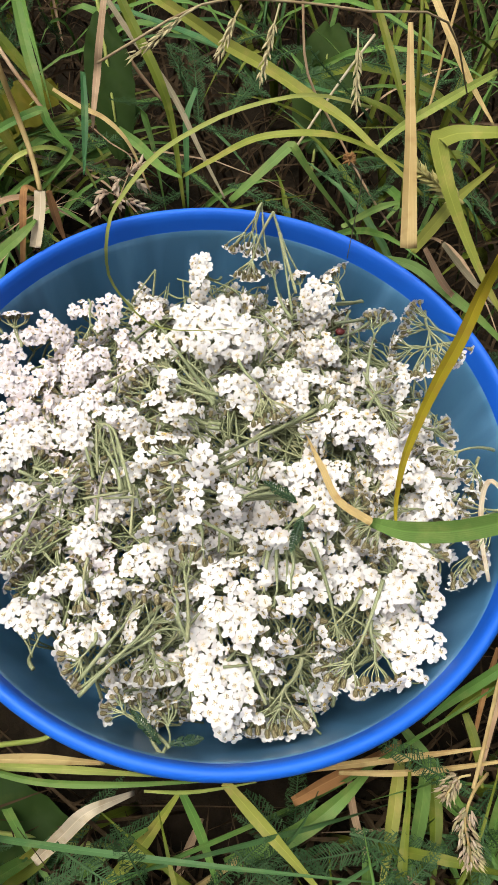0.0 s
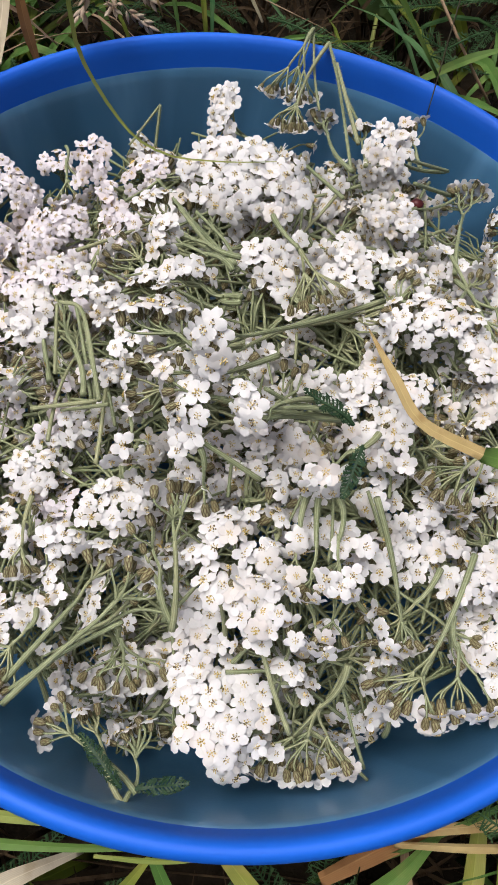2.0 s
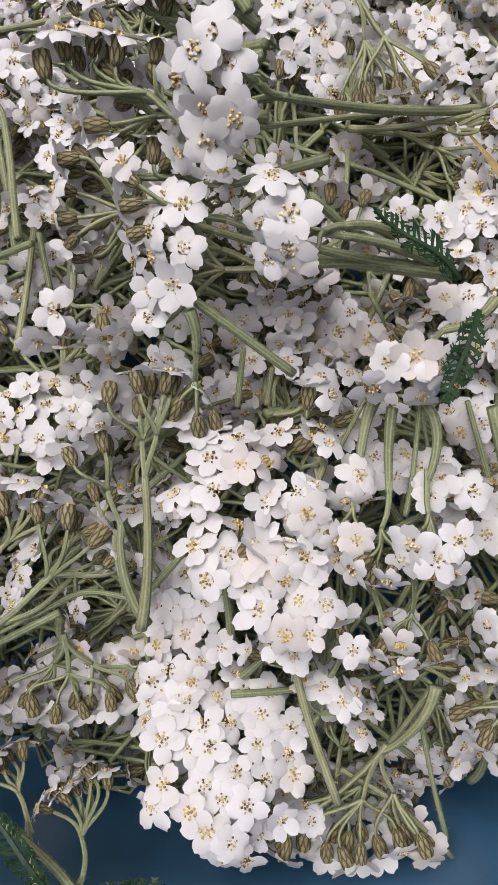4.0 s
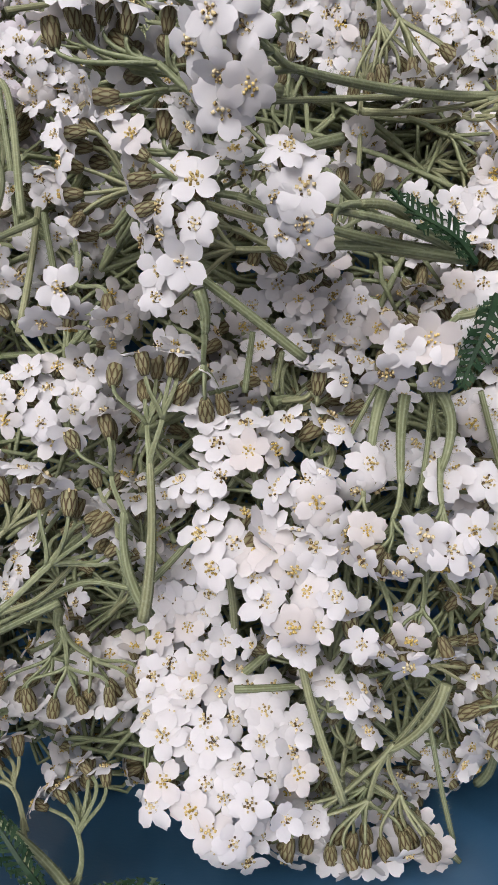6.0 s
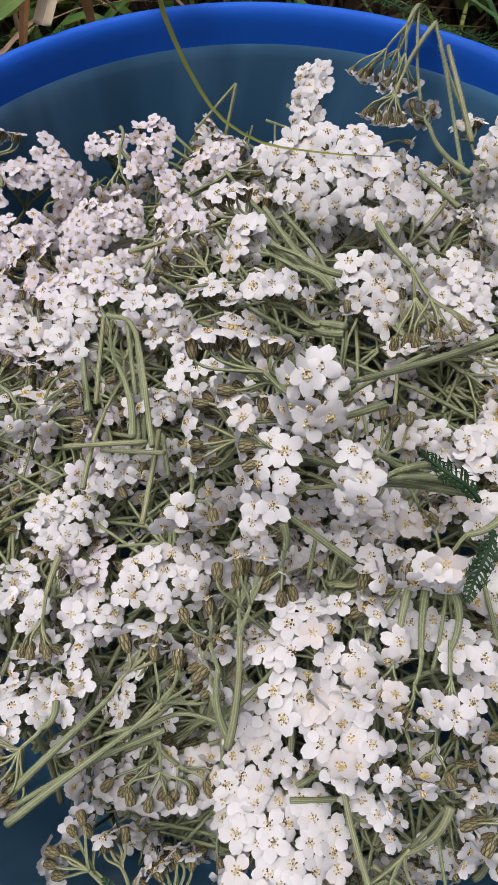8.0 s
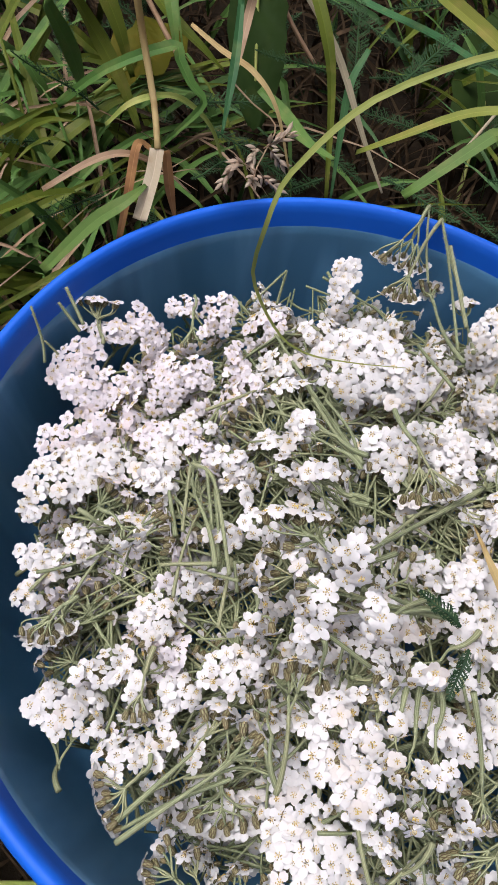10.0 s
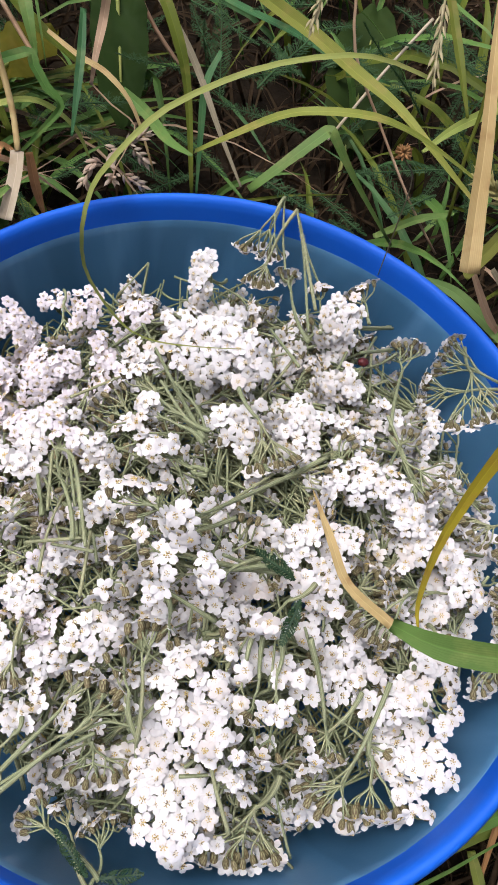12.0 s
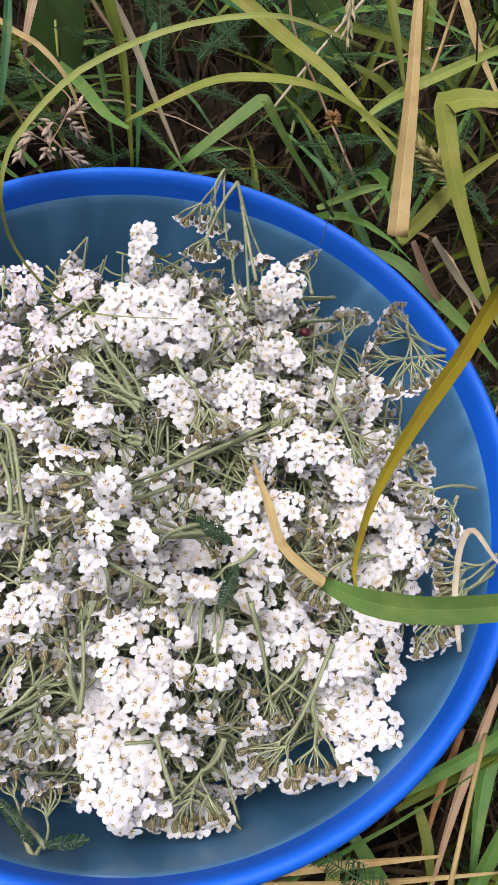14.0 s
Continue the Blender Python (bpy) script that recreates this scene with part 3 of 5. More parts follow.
sprig((-74, 6, -8), (-0.14, -0.33, 0.93), (-0.23, -0.90, -0.37), 8.4, 5.0, size=1.00)
sprig((-66, 19, 0), (0.06, -0.15, 0.99), (0.94, 0.34, 0.00), 7.8, 4.0, size=1.00)
sprig((-30, 9, 32), (-0.53, -0.65, 0.55), (-0.45, 0.77, 0.46), 4.7, 3.0, end=(-6, 5, 31), size=1.00)
sprig((-19, -8, 39), (0.03, -0.11, 0.99), (1.00, -0.06, -0.04), 4.3, 4.0, end=(-5, -14, 35), size=1.05)
sprig((-13, -40, 48), (-0.56, -0.76, 0.33), (0.40, -0.58, -0.71), 7.7, 5.0, end=(43, 15, 6), size=1.15)
sprig((-27, -20, 39), (-0.17, 0.95, 0.25), (0.97, 0.22, 0.04), 9.8, 5.0, end=(-4, -30, 38), size=1.05)
sprig((-29, -27, 33), (-0.92, 0.30, -0.26), (-0.12, -0.68, -0.72), 5.4, 4.0, end=(-3, -28, 36), size=1.00)
sprig((-22, -32, 34), (-0.13, 0.53, 0.84), (0.97, 0.22, 0.07), 5.2, 2.5, end=(7, -24, 26), size=1.00)
sprig((-34, -35, 20), (-0.91, 0.14, -0.38), (0.10, -0.73, -0.67), 9.7, 5.0, end=(28, -39, 20), size=1.02)
sprig((-19, -48, 27), (-0.67, -0.41, 0.62), (-0.13, -0.79, -0.60), 11.6, 4.5, end=(29, -39, 20), size=1.14)
sprig((-23, -41, 29), (-0.88, 0.18, -0.43), (0.14, -0.73, -0.67), 4.8, 3.0, end=(28, -38, 20), size=1.00)
leafy_sprig = sprig((-4, -50, 40), (-0.73, -0.50, 0.47), (0.07, -0.74, -0.67), 6.1, 3.0, end=(26, -38, 21), size=1.05)
sprig((-0, -50, 41), (-0.57, -0.59, 0.58), (0.10, -0.74, -0.67), 3.8, 2.5, end=(18, -36, 24), size=1.10)
sprig((4, 16, 18), (-0.00, -0.42, 0.91), (0.99, -0.11, -0.03), 9.0, 4.0, end=(18, -1, 18), size=1.15)
sprig((39, 4, 7), (-0.71, 0.60, 0.36), (0.69, 0.30, 0.66), 7.9, 2.5, end=(46, -6, 4), size=1.00)
sprig((33, -20, 15), (-0.56, 0.29, 0.78), (0.86, 0.13, 0.49), 5.0, 3.0, size=1.10)
sprig((41, -21, 9), (-0.23, -0.29, 0.93), (0.91, -0.41, 0.06), 4.6, 4.0, size=1.10)
sprig((23, -17, 6), (-0.12, -0.04, 0.99), (0.97, -0.22, 0.08), 4.4, 3.0, size=1.10)
sprig((12, -19, 6), (-0.19, -0.03, 0.98), (0.99, -0.02, 0.16), 5.3, 2.5, size=1.00)
sprig((0, -41, 13), (0.20, -0.40, -0.89), (0.98, 0.11, 0.16), 7.9, 3.0, end=(-2, -37, 24), size=1.00)
sprig((15, -40, -0), (-0.16, -0.32, 0.94), (0.99, -0.13, 0.12), 9.3, 6.0, size=1.12)
sprig((21, -60, 21), (-0.12, -0.84, 0.52), (0.94, 0.07, 0.34), 5.7, 4.0, end=(38, -40, 16), size=1.15)
sprig((-30, -54, 12), (0.20, -0.96, 0.21), (0.97, 0.21, -0.08), 7.6, 3.5, end=(-32, -41, 14), size=1.10)
sprig((-34, -62, 3), (0.14, -0.14, 0.98), (0.95, 0.29, -0.09), 10.0, 6.5, size=1.05)
sprig((-18, -58, 11), (-0.11, 0.99, -0.06), (0.99, 0.12, -0.03), 7.1, 4.0, end=(-15, -95, -9), size=1.10)
sprig((-26, -66, 3), (-0.42, 0.90, -0.11), (0.89, 0.44, 0.05), 5.9, 3.0, end=(-14, -94, -10), size=1.05)
sprig((-25, -73, -1), (-0.25, 0.89, 0.37), (0.96, 0.29, -0.04), 2.3, 2.0, end=(-15, -93, -10), size=1.00)
sprig((-10, -66, 7), (-0.10, -0.55, -0.83), (0.99, -0.09, -0.06), 4.3, 3.0, end=(-12, -54, 24), size=1.05)
sprig((-10, -52, 2), (0.52, 0.18, 0.84), (0.75, -0.57, -0.34), 5.9, 3.0, size=1.05)
sprig((-37, -73, -9), (-0.11, 0.98, -0.16), (0.97, 0.05, -0.22), 6.4, 4.0, end=(-61, -110, -24), size=1.10)
sprig((-24, -79, -7), (0.41, 0.85, -0.33), (0.82, -0.51, -0.26), 9.8, 4.0, end=(-60, -116, -24), size=1.12)
sprig((-2, -73, 10), (0.14, -0.06, 0.99), (0.86, -0.49, -0.15), 5.0, 5.0, end=(12, -85, -2), size=1.15)
sprig((-8, -76, 8), (-0.11, 0.24, 0.97), (0.98, 0.17, 0.06), 3.0, 2.2, end=(-1, -82, -2), size=1.10)
sprig((6, -74, 8), (-0.19, 0.15, 0.97), (0.98, 0.11, 0.18), 3.4, 2.5, size=1.12)
sprig((-3, -84, 6), (-0.04, 0.06, 1.00), (1.00, -0.00, 0.04), 4.3, 5.5, size=1.15)
sprig((5, -85, 6), (-0.15, 0.07, 0.99), (0.98, 0.09, 0.15), 3.7, 3.5, size=1.18)
sprig((10, -81, 6), (-0.31, -0.85, 0.42), (0.95, -0.30, 0.07), 4.5, 3.0, end=(11, -65, 0), size=1.12)
sprig((16, -83, 7), (-0.15, -0.83, 0.53), (0.97, -0.01, 0.22), 3.0, 2.5, end=(19, -58, 8), size=1.12)
sprig((8, -91, 6), (-0.19, 0.12, 0.97), (0.98, 0.12, 0.18), 7.0, 4.5, size=1.15)
sprig((16, -93, 0), (-0.26, 0.32, 0.91), (0.96, 0.15, 0.23), 4.4, 3.0, size=1.12)
sprig((7, -95, -3), (-0.15, 0.26, 0.95), (0.99, 0.07, 0.14), 2.5, 2.8, size=1.12)
sprig((15, -74, 5), (-0.16, -0.82, 0.54), (0.98, -0.06, 0.19), 3.4, 2.5, end=(21, -53, 10), size=1.12)
sprig((8, -58, 12), (-0.13, 0.18, 0.97), (0.99, -0.04, 0.14), 2.6, 3.0, end=(2, -59, 2), size=1.10)
sprig((8, -64, 7), (-0.03, 0.40, 0.92), (0.99, -0.14, 0.09), 3.4, 2.6, size=1.10)
sprig((2, -62, 4), (0.87, 0.06, 0.49), (0.28, -0.87, -0.40), 3.7, 2.0, size=1.00)
sprig((21, -64, 2), (-0.26, 0.10, 0.96), (0.97, 0.01, 0.26), 2.3, 2.6, size=1.10)
sprig((27, -63, 0), (-0.22, 0.28, 0.94), (0.96, -0.10, 0.26), 2.4, 2.2, size=1.05)
sprig((32, -69, 7), (-0.19, 0.10, 0.98), (0.92, -0.33, 0.21), 4.5, 4.0, size=1.15)
sprig((41, -69, -3), (-0.33, -0.01, 0.94), (0.93, -0.19, 0.32), 4.5, 5.0, size=1.10)
sprig((28, -84, 12), (-0.10, -0.68, 0.73), (0.85, 0.34, 0.41), 3.6, 4.2, end=(27, -59, 12), size=1.15)
sprig((21, -87, 8), (-0.21, -0.88, 0.42), (0.96, -0.08, 0.25), 4.2, 3.0, end=(22, -59, 10), size=1.12)
sprig((22, -98, -8), (-0.36, -0.91, 0.22), (0.94, -0.27, 0.19), 5.0, 2.6, end=(21, -83, -2), size=1.12)
sprig((29, -98, -6), (-0.21, -0.98, -0.06), (0.95, -0.15, 0.28), 4.7, 2.6, end=(29, -81, -4), size=1.12)
sprig((30, -89, -10), (-0.25, 0.32, 0.92), (0.96, -0.03, 0.29), 3.5, 3.0, size=1.05)
sprig((48, -95, -19), (-0.26, 0.67, 0.70), (0.92, 0.04, 0.40), 3.3, 2.6, size=1.05)
sprig((40, -51, -1), (-0.33, -0.05, 0.94), (0.94, -0.18, 0.30), 4.9, 5.0, size=1.10)
sprig((-9, -94, -20), (-0.24, -0.14, 0.96), (-0.03, -0.99, -0.16), 10.9, 6.8, size=1.18)
sprig((0, -112, -19), (-0.07, 0.17, 0.98), (1.00, 0.05, 0.07), 13.7, 13.5, size=1.20)
sprig((5, -128, -32), (-0.02, -0.50, 0.87), (0.99, 0.08, 0.08), 4.5, 6.0, end=(15, -114, -30), size=1.05)
sprig((28, -129, -38), (0.22, -0.82, -0.53), (0.96, 0.17, 0.22), 17.8, 5.0, end=(35, -100, -10), size=1.15)
sprig((23, -103, -22), (0.03, 0.80, 0.60), (0.97, -0.13, 0.21), 6.2, 4.0, size=1.05)
sprig((17, -100, -13), (-0.10, 0.55, 0.83), (0.98, -0.06, 0.19), 3.4, 3.0, size=1.10)
sprig((-28, -107, -40), (0.06, -0.67, -0.74), (0.98, 0.13, -0.12), 14.3, 5.0, end=(-31, -92, -26), size=1.10)
sprig((-46, 1, 7), (0.38, -0.45, 0.81), (0.91, -0.07, -0.41), 8.5, 6.0, size=1.00)
sprig((-45, -19, -2), (0.30, -0.15, 0.94), (0.96, 0.06, -0.26), 4.0, 3.0, size=1.00)
sprig((6, 9, 12), (0.03, -0.37, 0.93), (0.98, -0.17, -0.08), 5.0, 2.6, size=1.05)
sprig((-11, -33, 27), (0.11, -0.16, 0.98), (0.99, -0.06, -0.09), 3.8, 4.0, size=1.00)
sprig((31, -36, 4), (-0.49, 0.16, 0.86), (0.88, 0.17, 0.44), 3.3, 2.5, size=1.00)
sprig((-43, -2, 5), (0.06, 0.11, 0.99), (1.00, 0.07, -0.06), 5.1, 3.0, size=1.00)
sprig((-36, -16, 15), (-0.17, 0.02, 0.98), (0.92, 0.35, 0.16), 6.4, 4.0, size=1.00)
sprig((-45, -21, 4), (-0.15, 0.16, 0.98), (0.92, 0.38, 0.09), 3.2, 2.5, size=1.00)
sprig((-37, 30, 27), (-0.49, 0.73, 0.48), (0.89, 0.36, 0.29), 7.0, 3.5, end=(-6, 4, 26), size=1.00)

# sprigs deeper in the heap
rng = random.Random(5)


def tuck(q):
    """Keeps a point under the heap's skin."""
    r = math.hypot(q.x, q.y)
    if r > 0.118:
        q = Vector((q.x * 0.118 / r, q.y * 0.118 / r, q.z))
    q.z = max(RIM - 0.09, min(q.z, RIM + heap(q.x, q.y) - 0.003))
    return q


# the upper ones are sprigs of their own, the deeper ones one mass of flowers
places = []
while len(places) < 430:
    x, y = rng.uniform(-0.115, 0.115), rng.uniform(-0.125, 0.115)
    if (x - 0.004) ** 2 + (y + 0.006) ** 2 < 0.116 ** 2:
        places.append((rng.uniform(0.012, 0.032) if x < 0.05 and y < 0.035 else rng.uniform(0.007, 0.027), x, y))
places.sort()
litter = ([], [], [], [], [])  # corners, faces, materials, rows and files of scales
stems = bmesh.new()
SOURCES = []
for me in LEAN:
    co = np.empty(len(me.vertices) * 3)
    me.vertices.foreach_get("co", co)
    lines = []
    for layer_name in ("rows", "files"):
        lines.append(np.empty(len(me.vertices)))
        me.attributes[layer_name].data.foreach_get("value", lines[-1])
    SOURCES.append((co.reshape(-1, 3), [tuple(f.vertices) for f in me.polygons], [f.material_index for f in me.polygons], lines))

def scatter(c, n, u, a, b):
    """Florets on a shallow cap as part of the mass."""
    v = n.cross(u)
    for k in range(8):
        r, ang = math.sqrt(rng.random()), rng.uniform(0, 6.28)
        q = c + u * (a * r * math.cos(ang)) + v * (b * r * math.sin(ang)) - n * rng.uniform(0, 0.003)
        face = (n + Vector([rng.gauss(0, 0.25) for _ in range(3)])).normalized()
        m = np.array((face.to_track_quat("Z", "Y").to_matrix() @ Matrix.Rotation(rng.uniform(0, 6.28), 3, "Z")) * (SIZE * rng.uniform(0.9, 1.1)))
        co, faces, mats, lines = rng.choice(SOURCES)
        start = sum(len(x) for x in litter[0])
        litter[0].append(co @ m.T + np.array(q))
        litter[1].extend(tuple(i + start for i in f) for f in faces)
        litter[2].extend(mats)
        litter[3].append(lines[0])
        litter[4].append(lines[1])
        tube(stems, [q - face * 0.004, q - face * 0.010, tuck(c - n * 0.022)], 0.00036, 0.0005, 5)


for number, (below, x, y) in enumerate(places):
    z = heap(x, y) - below
    ang = rng.uniform(0, 6.28)
    n = Vector((math.cos(ang), math.sin(ang), rng.uniform(-0.3, 1.3))).normalized()
    u = Vector((-math.sin(ang), math.cos(ang), rng.uniform(-.3, .3)))
    u = (u - n * u.dot(n)).normalized()
    a, b = rng.uniform(7, 12), rng.uniform(5, 8)
    if number >= 190:
        scatter(Vector((x, y, z + RIM)), n, u, a * 0.001, b * 0.001)
        continue
    far = tuck(Vector((x, y, z + RIM)) - n * 0.05 + Vector((0, 0, rng.uniform(-0.006, 0.012))))
    sprig((x * 1000, y * 1000, z * 1000), n, u, a, b, end=(far.x * 1000, far.y * 1000, (far.z - RIM) * 1000), tone=int(x < -0.05), label="yarrow sprig half buried in the heap of cut flowers", buried=True)
me = bpy.data.meshes.new("yarrow_flowers")
me.from_pydata(np.concatenate(litter[0]).tolist(), [], litter[1])
me.polygons.foreach_set("material_index", litter[2])
me.polygons.foreach_set("use_smooth", [True] * len(me.polygons))
me.attributes.new("rows", "FLOAT", "POINT").data.foreach_set("value", np.concatenate(litter[3]))
me.attributes.new("files", "FLOAT", "POINT").data.foreach_set("value", np.concatenate(litter[4]))
for one in (PETAL, DISC, CALYX):
    me.materials.append(one)
tagged(new("yarrow_flowers", me), "mass of white yarrow florets deep in the heap", "yarrow", kind="stuff")

# the tangle of stems inside the heap
bm = stems
for k in range(2400):
    x, y = rng.uniform(-0.115, 0.122), rng.uniform(-0.124, 0.115)
    if (x - 0.004) ** 2 + (y + 0.006) ** 2 > 0.118 ** 2:
        continue
    z = heap(x, y) - (rng.uniform(0.018, 0.034) if k % 2 and abs(x) < 0.05 and y < 0.035 else rng.uniform(0.011, 0.030) if k % 2 else rng.uniform(0.026, 0.055))
    # neighbours lie roughly the same way
    ang, long = 9.0 * noise.noise(Vector((x * 28, y * 28, 3.0 + (k % 3) * 0.35))) + rng.gauss(0, 0.28), rng.uniform(0.015, 0.04)
    way = Vector((math.cos(ang), math.sin(ang), rng.uniform(-.35, .35))) * long
    mid = Vector((x, y, z + RIM))
    a, c = tuck(mid - way) - Vector((0, 0, 0.008)), tuck(mid + way) - Vector((0, 0, 0.008))
    tube(bm, bend(inside(a), mid + Vector((0, 0, rng.uniform(-.004, .004))), inside(c), 4), rng.uniform(0.00035, 0.00065), 0.0004, 6)
tagged(part("yarrow_stems", bm, STEM), "tangle of grey-green yarrow stems under the flower heads", "yarrow stems", kind="stuff")

# feathery leaves on one stem in the heap
leaf_on(leafy_sprig, (29, -42, 23), (-15, 7, 6), 0.017, 0.0026, 71)
leaf_on(leafy_sprig, (31, -49, 25), (-5, -15, -1), 0.016, 0.0024, 72)
leaf_on(low_sprig, (-24, -135, -19), (-12, 12, 4), 0.018, 0.0022, 73)
leaf_on(low_sprig, (-20, -135, -17), (12, 2, 1), 0.014, 0.0022, 74)

# a shrivelled red bud among the stems
bm = bmesh.new()
bmesh.ops.create_uvsphere(bm, u_segments=12, v_segments=8, radius=0.0026)
for vert in bm.verts:
    vert.co = Vector((vert.co.x, vert.co.y * 0.8, vert.co.z * 0.7)) * (1 + 0.12 * noise.noise(vert.co * 900))
m, t, p, co, rnd = shader("bud_dark_red", 0.4)
t.links.new(ramp(t, noise_tex(t, co, 400, 3), [(0.3, (0.05, 0.008, 0.010)), (0.7, (0.13, 0.025, 0.025))]), p.inputs["Base Color"])
tagged(part("red_bud", bm, m, at=(0.059, 0.069, RIM - 0.003)), "small shrivelled dark red bud among the stems", "bud")

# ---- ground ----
# soil browns taken down to near black: the grass's deep shade is in the colour
m, t, p, co, rnd = shader("soil_and_litter_shaded", 0.9, 0.05)
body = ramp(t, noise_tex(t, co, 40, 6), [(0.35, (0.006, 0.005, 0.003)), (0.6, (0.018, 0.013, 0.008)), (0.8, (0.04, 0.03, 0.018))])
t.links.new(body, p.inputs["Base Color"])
relief(t, p, noise_tex(t, co, 160, 4), 0.8, 0.004)
SHADED_SOIL = m
bm = bmesh.new()
bmesh.ops.create_grid(bm, x_segments=80, y_segments=80, size=1.0)
for vert in bm.verts:
    r = vert.co.length
    vert.co = vert.co * (1 + 30 * max(0, r - 0.6) ** 2)
    vert.co.z = 0.012 * noise.noise(vert.co * 7) - 0.004 if r > 0.2 else -0.003
tagged(part("ground", bm, SHADED_SOIL), "soil and dead grass under the meadow, darkened as in deep shade", "ground", kind="structure")


def leafy(name, dark, light, spot, rough=0.45, gloss=0.18):
    m, t, p, co, rnd = shader(name, rough, gloss)
    body = ramp(t, noise_tex(t, co, 26, 3), [(0.3, dark), (0.7, light)])
    body = mix(t, ramp(t, noise_tex(t, co, 110, 4), [(0.52, (0, 0, 0)), (0.74, (0.85,) * 3)]), body, spot)
    at = t.nodes.new("ShaderNodeAttribute")
    at.attribute_name = "across"
    wave = t.nodes.new("ShaderNodeMath")
    wave.operation = "SINE"
    times = t.nodes.new("ShaderNodeMath")
    times.operation, times.inputs[1].default_value = "MULTIPLY", 75.0
    t.links.new(at.outputs["Fac"], times.inputs[0])
    t.links.new(times.outputs[0], wave.inputs[0])
    lines = wave.outputs[0]
    body = mix(t, ramp(t, lines, [(0.0, (0.14,) * 3), (0.8, (0, 0, 0))]), body, tuple(c * 0.55 for c in dark))
    body = mix(t, ramp(t, at.outputs["Fac"], [(0.455, (0, 0, 0)), (0.5, (0.5,) * 3), (0.545, (0, 0, 0))]), body, tuple(min(1, c * 1.35) for c in light))
    body = mix(t, ramp(t, rnd, [(0.0, (0, 0, 0)), (1.0, (0.4,) * 3)]), body, spot)
    t.links.new(body, p.inputs["Base Color"])
    relief(t, p, lines, 0.16, 0.0003)
    thin(m, t, p, body, 0.3)
    return m


GREEN = leafy("grass_green", (0.055, 0.145, 0.028), (0.12, 0.25, 0.052), (0.20, 0.26, 0.07))
BLUEGREEN = leafy("grass_blue_green", (0.030, 0.105, 0.036), (0.075, 0.19, 0.065), (0.13, 0.20, 0.07))
OLIVE = leafy("grass_olive", (0.07, 0.11, 0.010), (0.13, 0.175, 0.018), (0.22, 0.20, 0.04))
YELLOWGREEN = leafy("grass_yellow_green", (0.19, 0.23, 0.035), (0.30, 0.335, 0.065), (0.38, 0.32, 0.09))
PALE = leafy("grass_pale_green", (0.22, 0.29, 0.055), (0.34, 0.41, 0.10), (0.44, 0.43, 0.14))
STRAW = leafy("grass_straw", (0.44, 0.33, 0.13), (0.60, 0.48, 0.23), (0.34, 0.21, 0.08), 0.6)
DRY = leafy("grass_dry_buff", (0.36, 0.24, 0.14), (0.54, 0.40, 0.27), (0.25, 0.15, 0.08), 0.7)
GREYDRY = leafy("grass_dry_grey", (0.20, 0.175, 0.11), (0.32, 0.28, 0.18), (0.17, 0.13, 0.08), 0.7)
RUST = leafy("grass_dry_rust", (0.30, 0.15, 0.055), (0.44, 0.25, 0.10), (0.19, 0.09, 0.035), 0.7)
BONE = leafy("grass_bone", (0.52, 0.45, 0.32), (0.66, 0.59, 0.45), (0.40, 0.30, 0.17), 0.7)
# dead grass, its browns darkened to carry the shade deep between the blades
SHADED_THATCH = leafy("grass_thatch_shaded", (0.016, 0.011, 0.006), (0.05, 0.033, 0.018), (0.12, 0.08, 0.045), 0.8, 0.05)
DOCK = leafy("leaf_dock_green", (0.016, 0.038, 0.009), (0.030, 0.060, 0.014), (0.040, 0.062, 0.014), 0.6, 0.06)
YELLOWING = leafy("leaf_yellowing", (0.055, 0.065, 0.005), (0.11, 0.115, 0.010), (0.14, 0.11, 0.01), 0.6, 0.08)
YELLOW = leafy("grass_yellow", (0.40, 0.36, 0.015), (0.54, 0.48, 0.03), (0.40, 0.26, 0.04))


def glide(points, n):
    """A smooth curve through points (Catmull-Rom)."""
    q = [points[0] * 2 - points[1]] + points + [points[-1] * 2 - points[-2]]
    out = []
    per = max(2, n // (len(points) - 1))
    for k in range(1, len(q) - 2):
        for i in range(per):
            s = i / per
            a, b, c, d = q[k - 1:k + 3]
            out.append(0.5 * ((2 * b) + (c - a) * s + (2 * a - 5 * b + 4 * c - d) * s * s + (3 * b - a - 3 * c + d) * s ** 3))
    out.append(points[-1])
    return out


def ribbon(bm, pts, width, facing, twist=0.0, fold=0.25, ends=(0.35, 0.2), flat=0.0003):
    """A leaf blade along points: a shallow trough with a keel, closed underneath."""
    across = bm.verts.layers.float.get("across") or bm.verts.layers.float.new("across")
    rings = []
    for k, q in enumerate(pts):
        s = k / (len(pts) - 1)
        way = (pts[min(k + 1, len(pts) - 1)] - pts[max(k - 1, 0)]).normalized()
        side = way.cross(facing)
        side = side.normalized() if side.length > 1e-5 else way.orthogonal()
        side = Matrix.Rotation(twist * (s - 0.5), 3, way) @ side
        up = side.cross(way)
        w = width / 2 * min(1, ends[0] + (1 - ends[0]) * s / (ends[2] if len(ends) > 2 else 0.3), ends[1] + (1 - ends[1]) * (1 - s) / 0.45)
        rings.append([bm.verts.new(v) for v in (q - side * w + up * w * fold, q, q + side * w + up * w * fold, q - up * flat)])
        for vert, value in zip(rings[-1], (0.0, 0.5, 1.0, 0.5)):
            vert[across] = value
    for a, b in zip(rings, rings[1:]):
        for i in range(4):
            bm.faces.new((a[i], b[i], b[(i + 1) % 4], a[(i + 1) % 4]))
        for i in (0, 1, 2, 3):
            bm.edges.get((a[i], b[i])).smooth = False
    bm.faces.new(rings[0])
    bm.faces.new(rings[-1][::-1])


LOOK = Vector((0.05, -0.42, 0.9)).normalized()
blades = 0


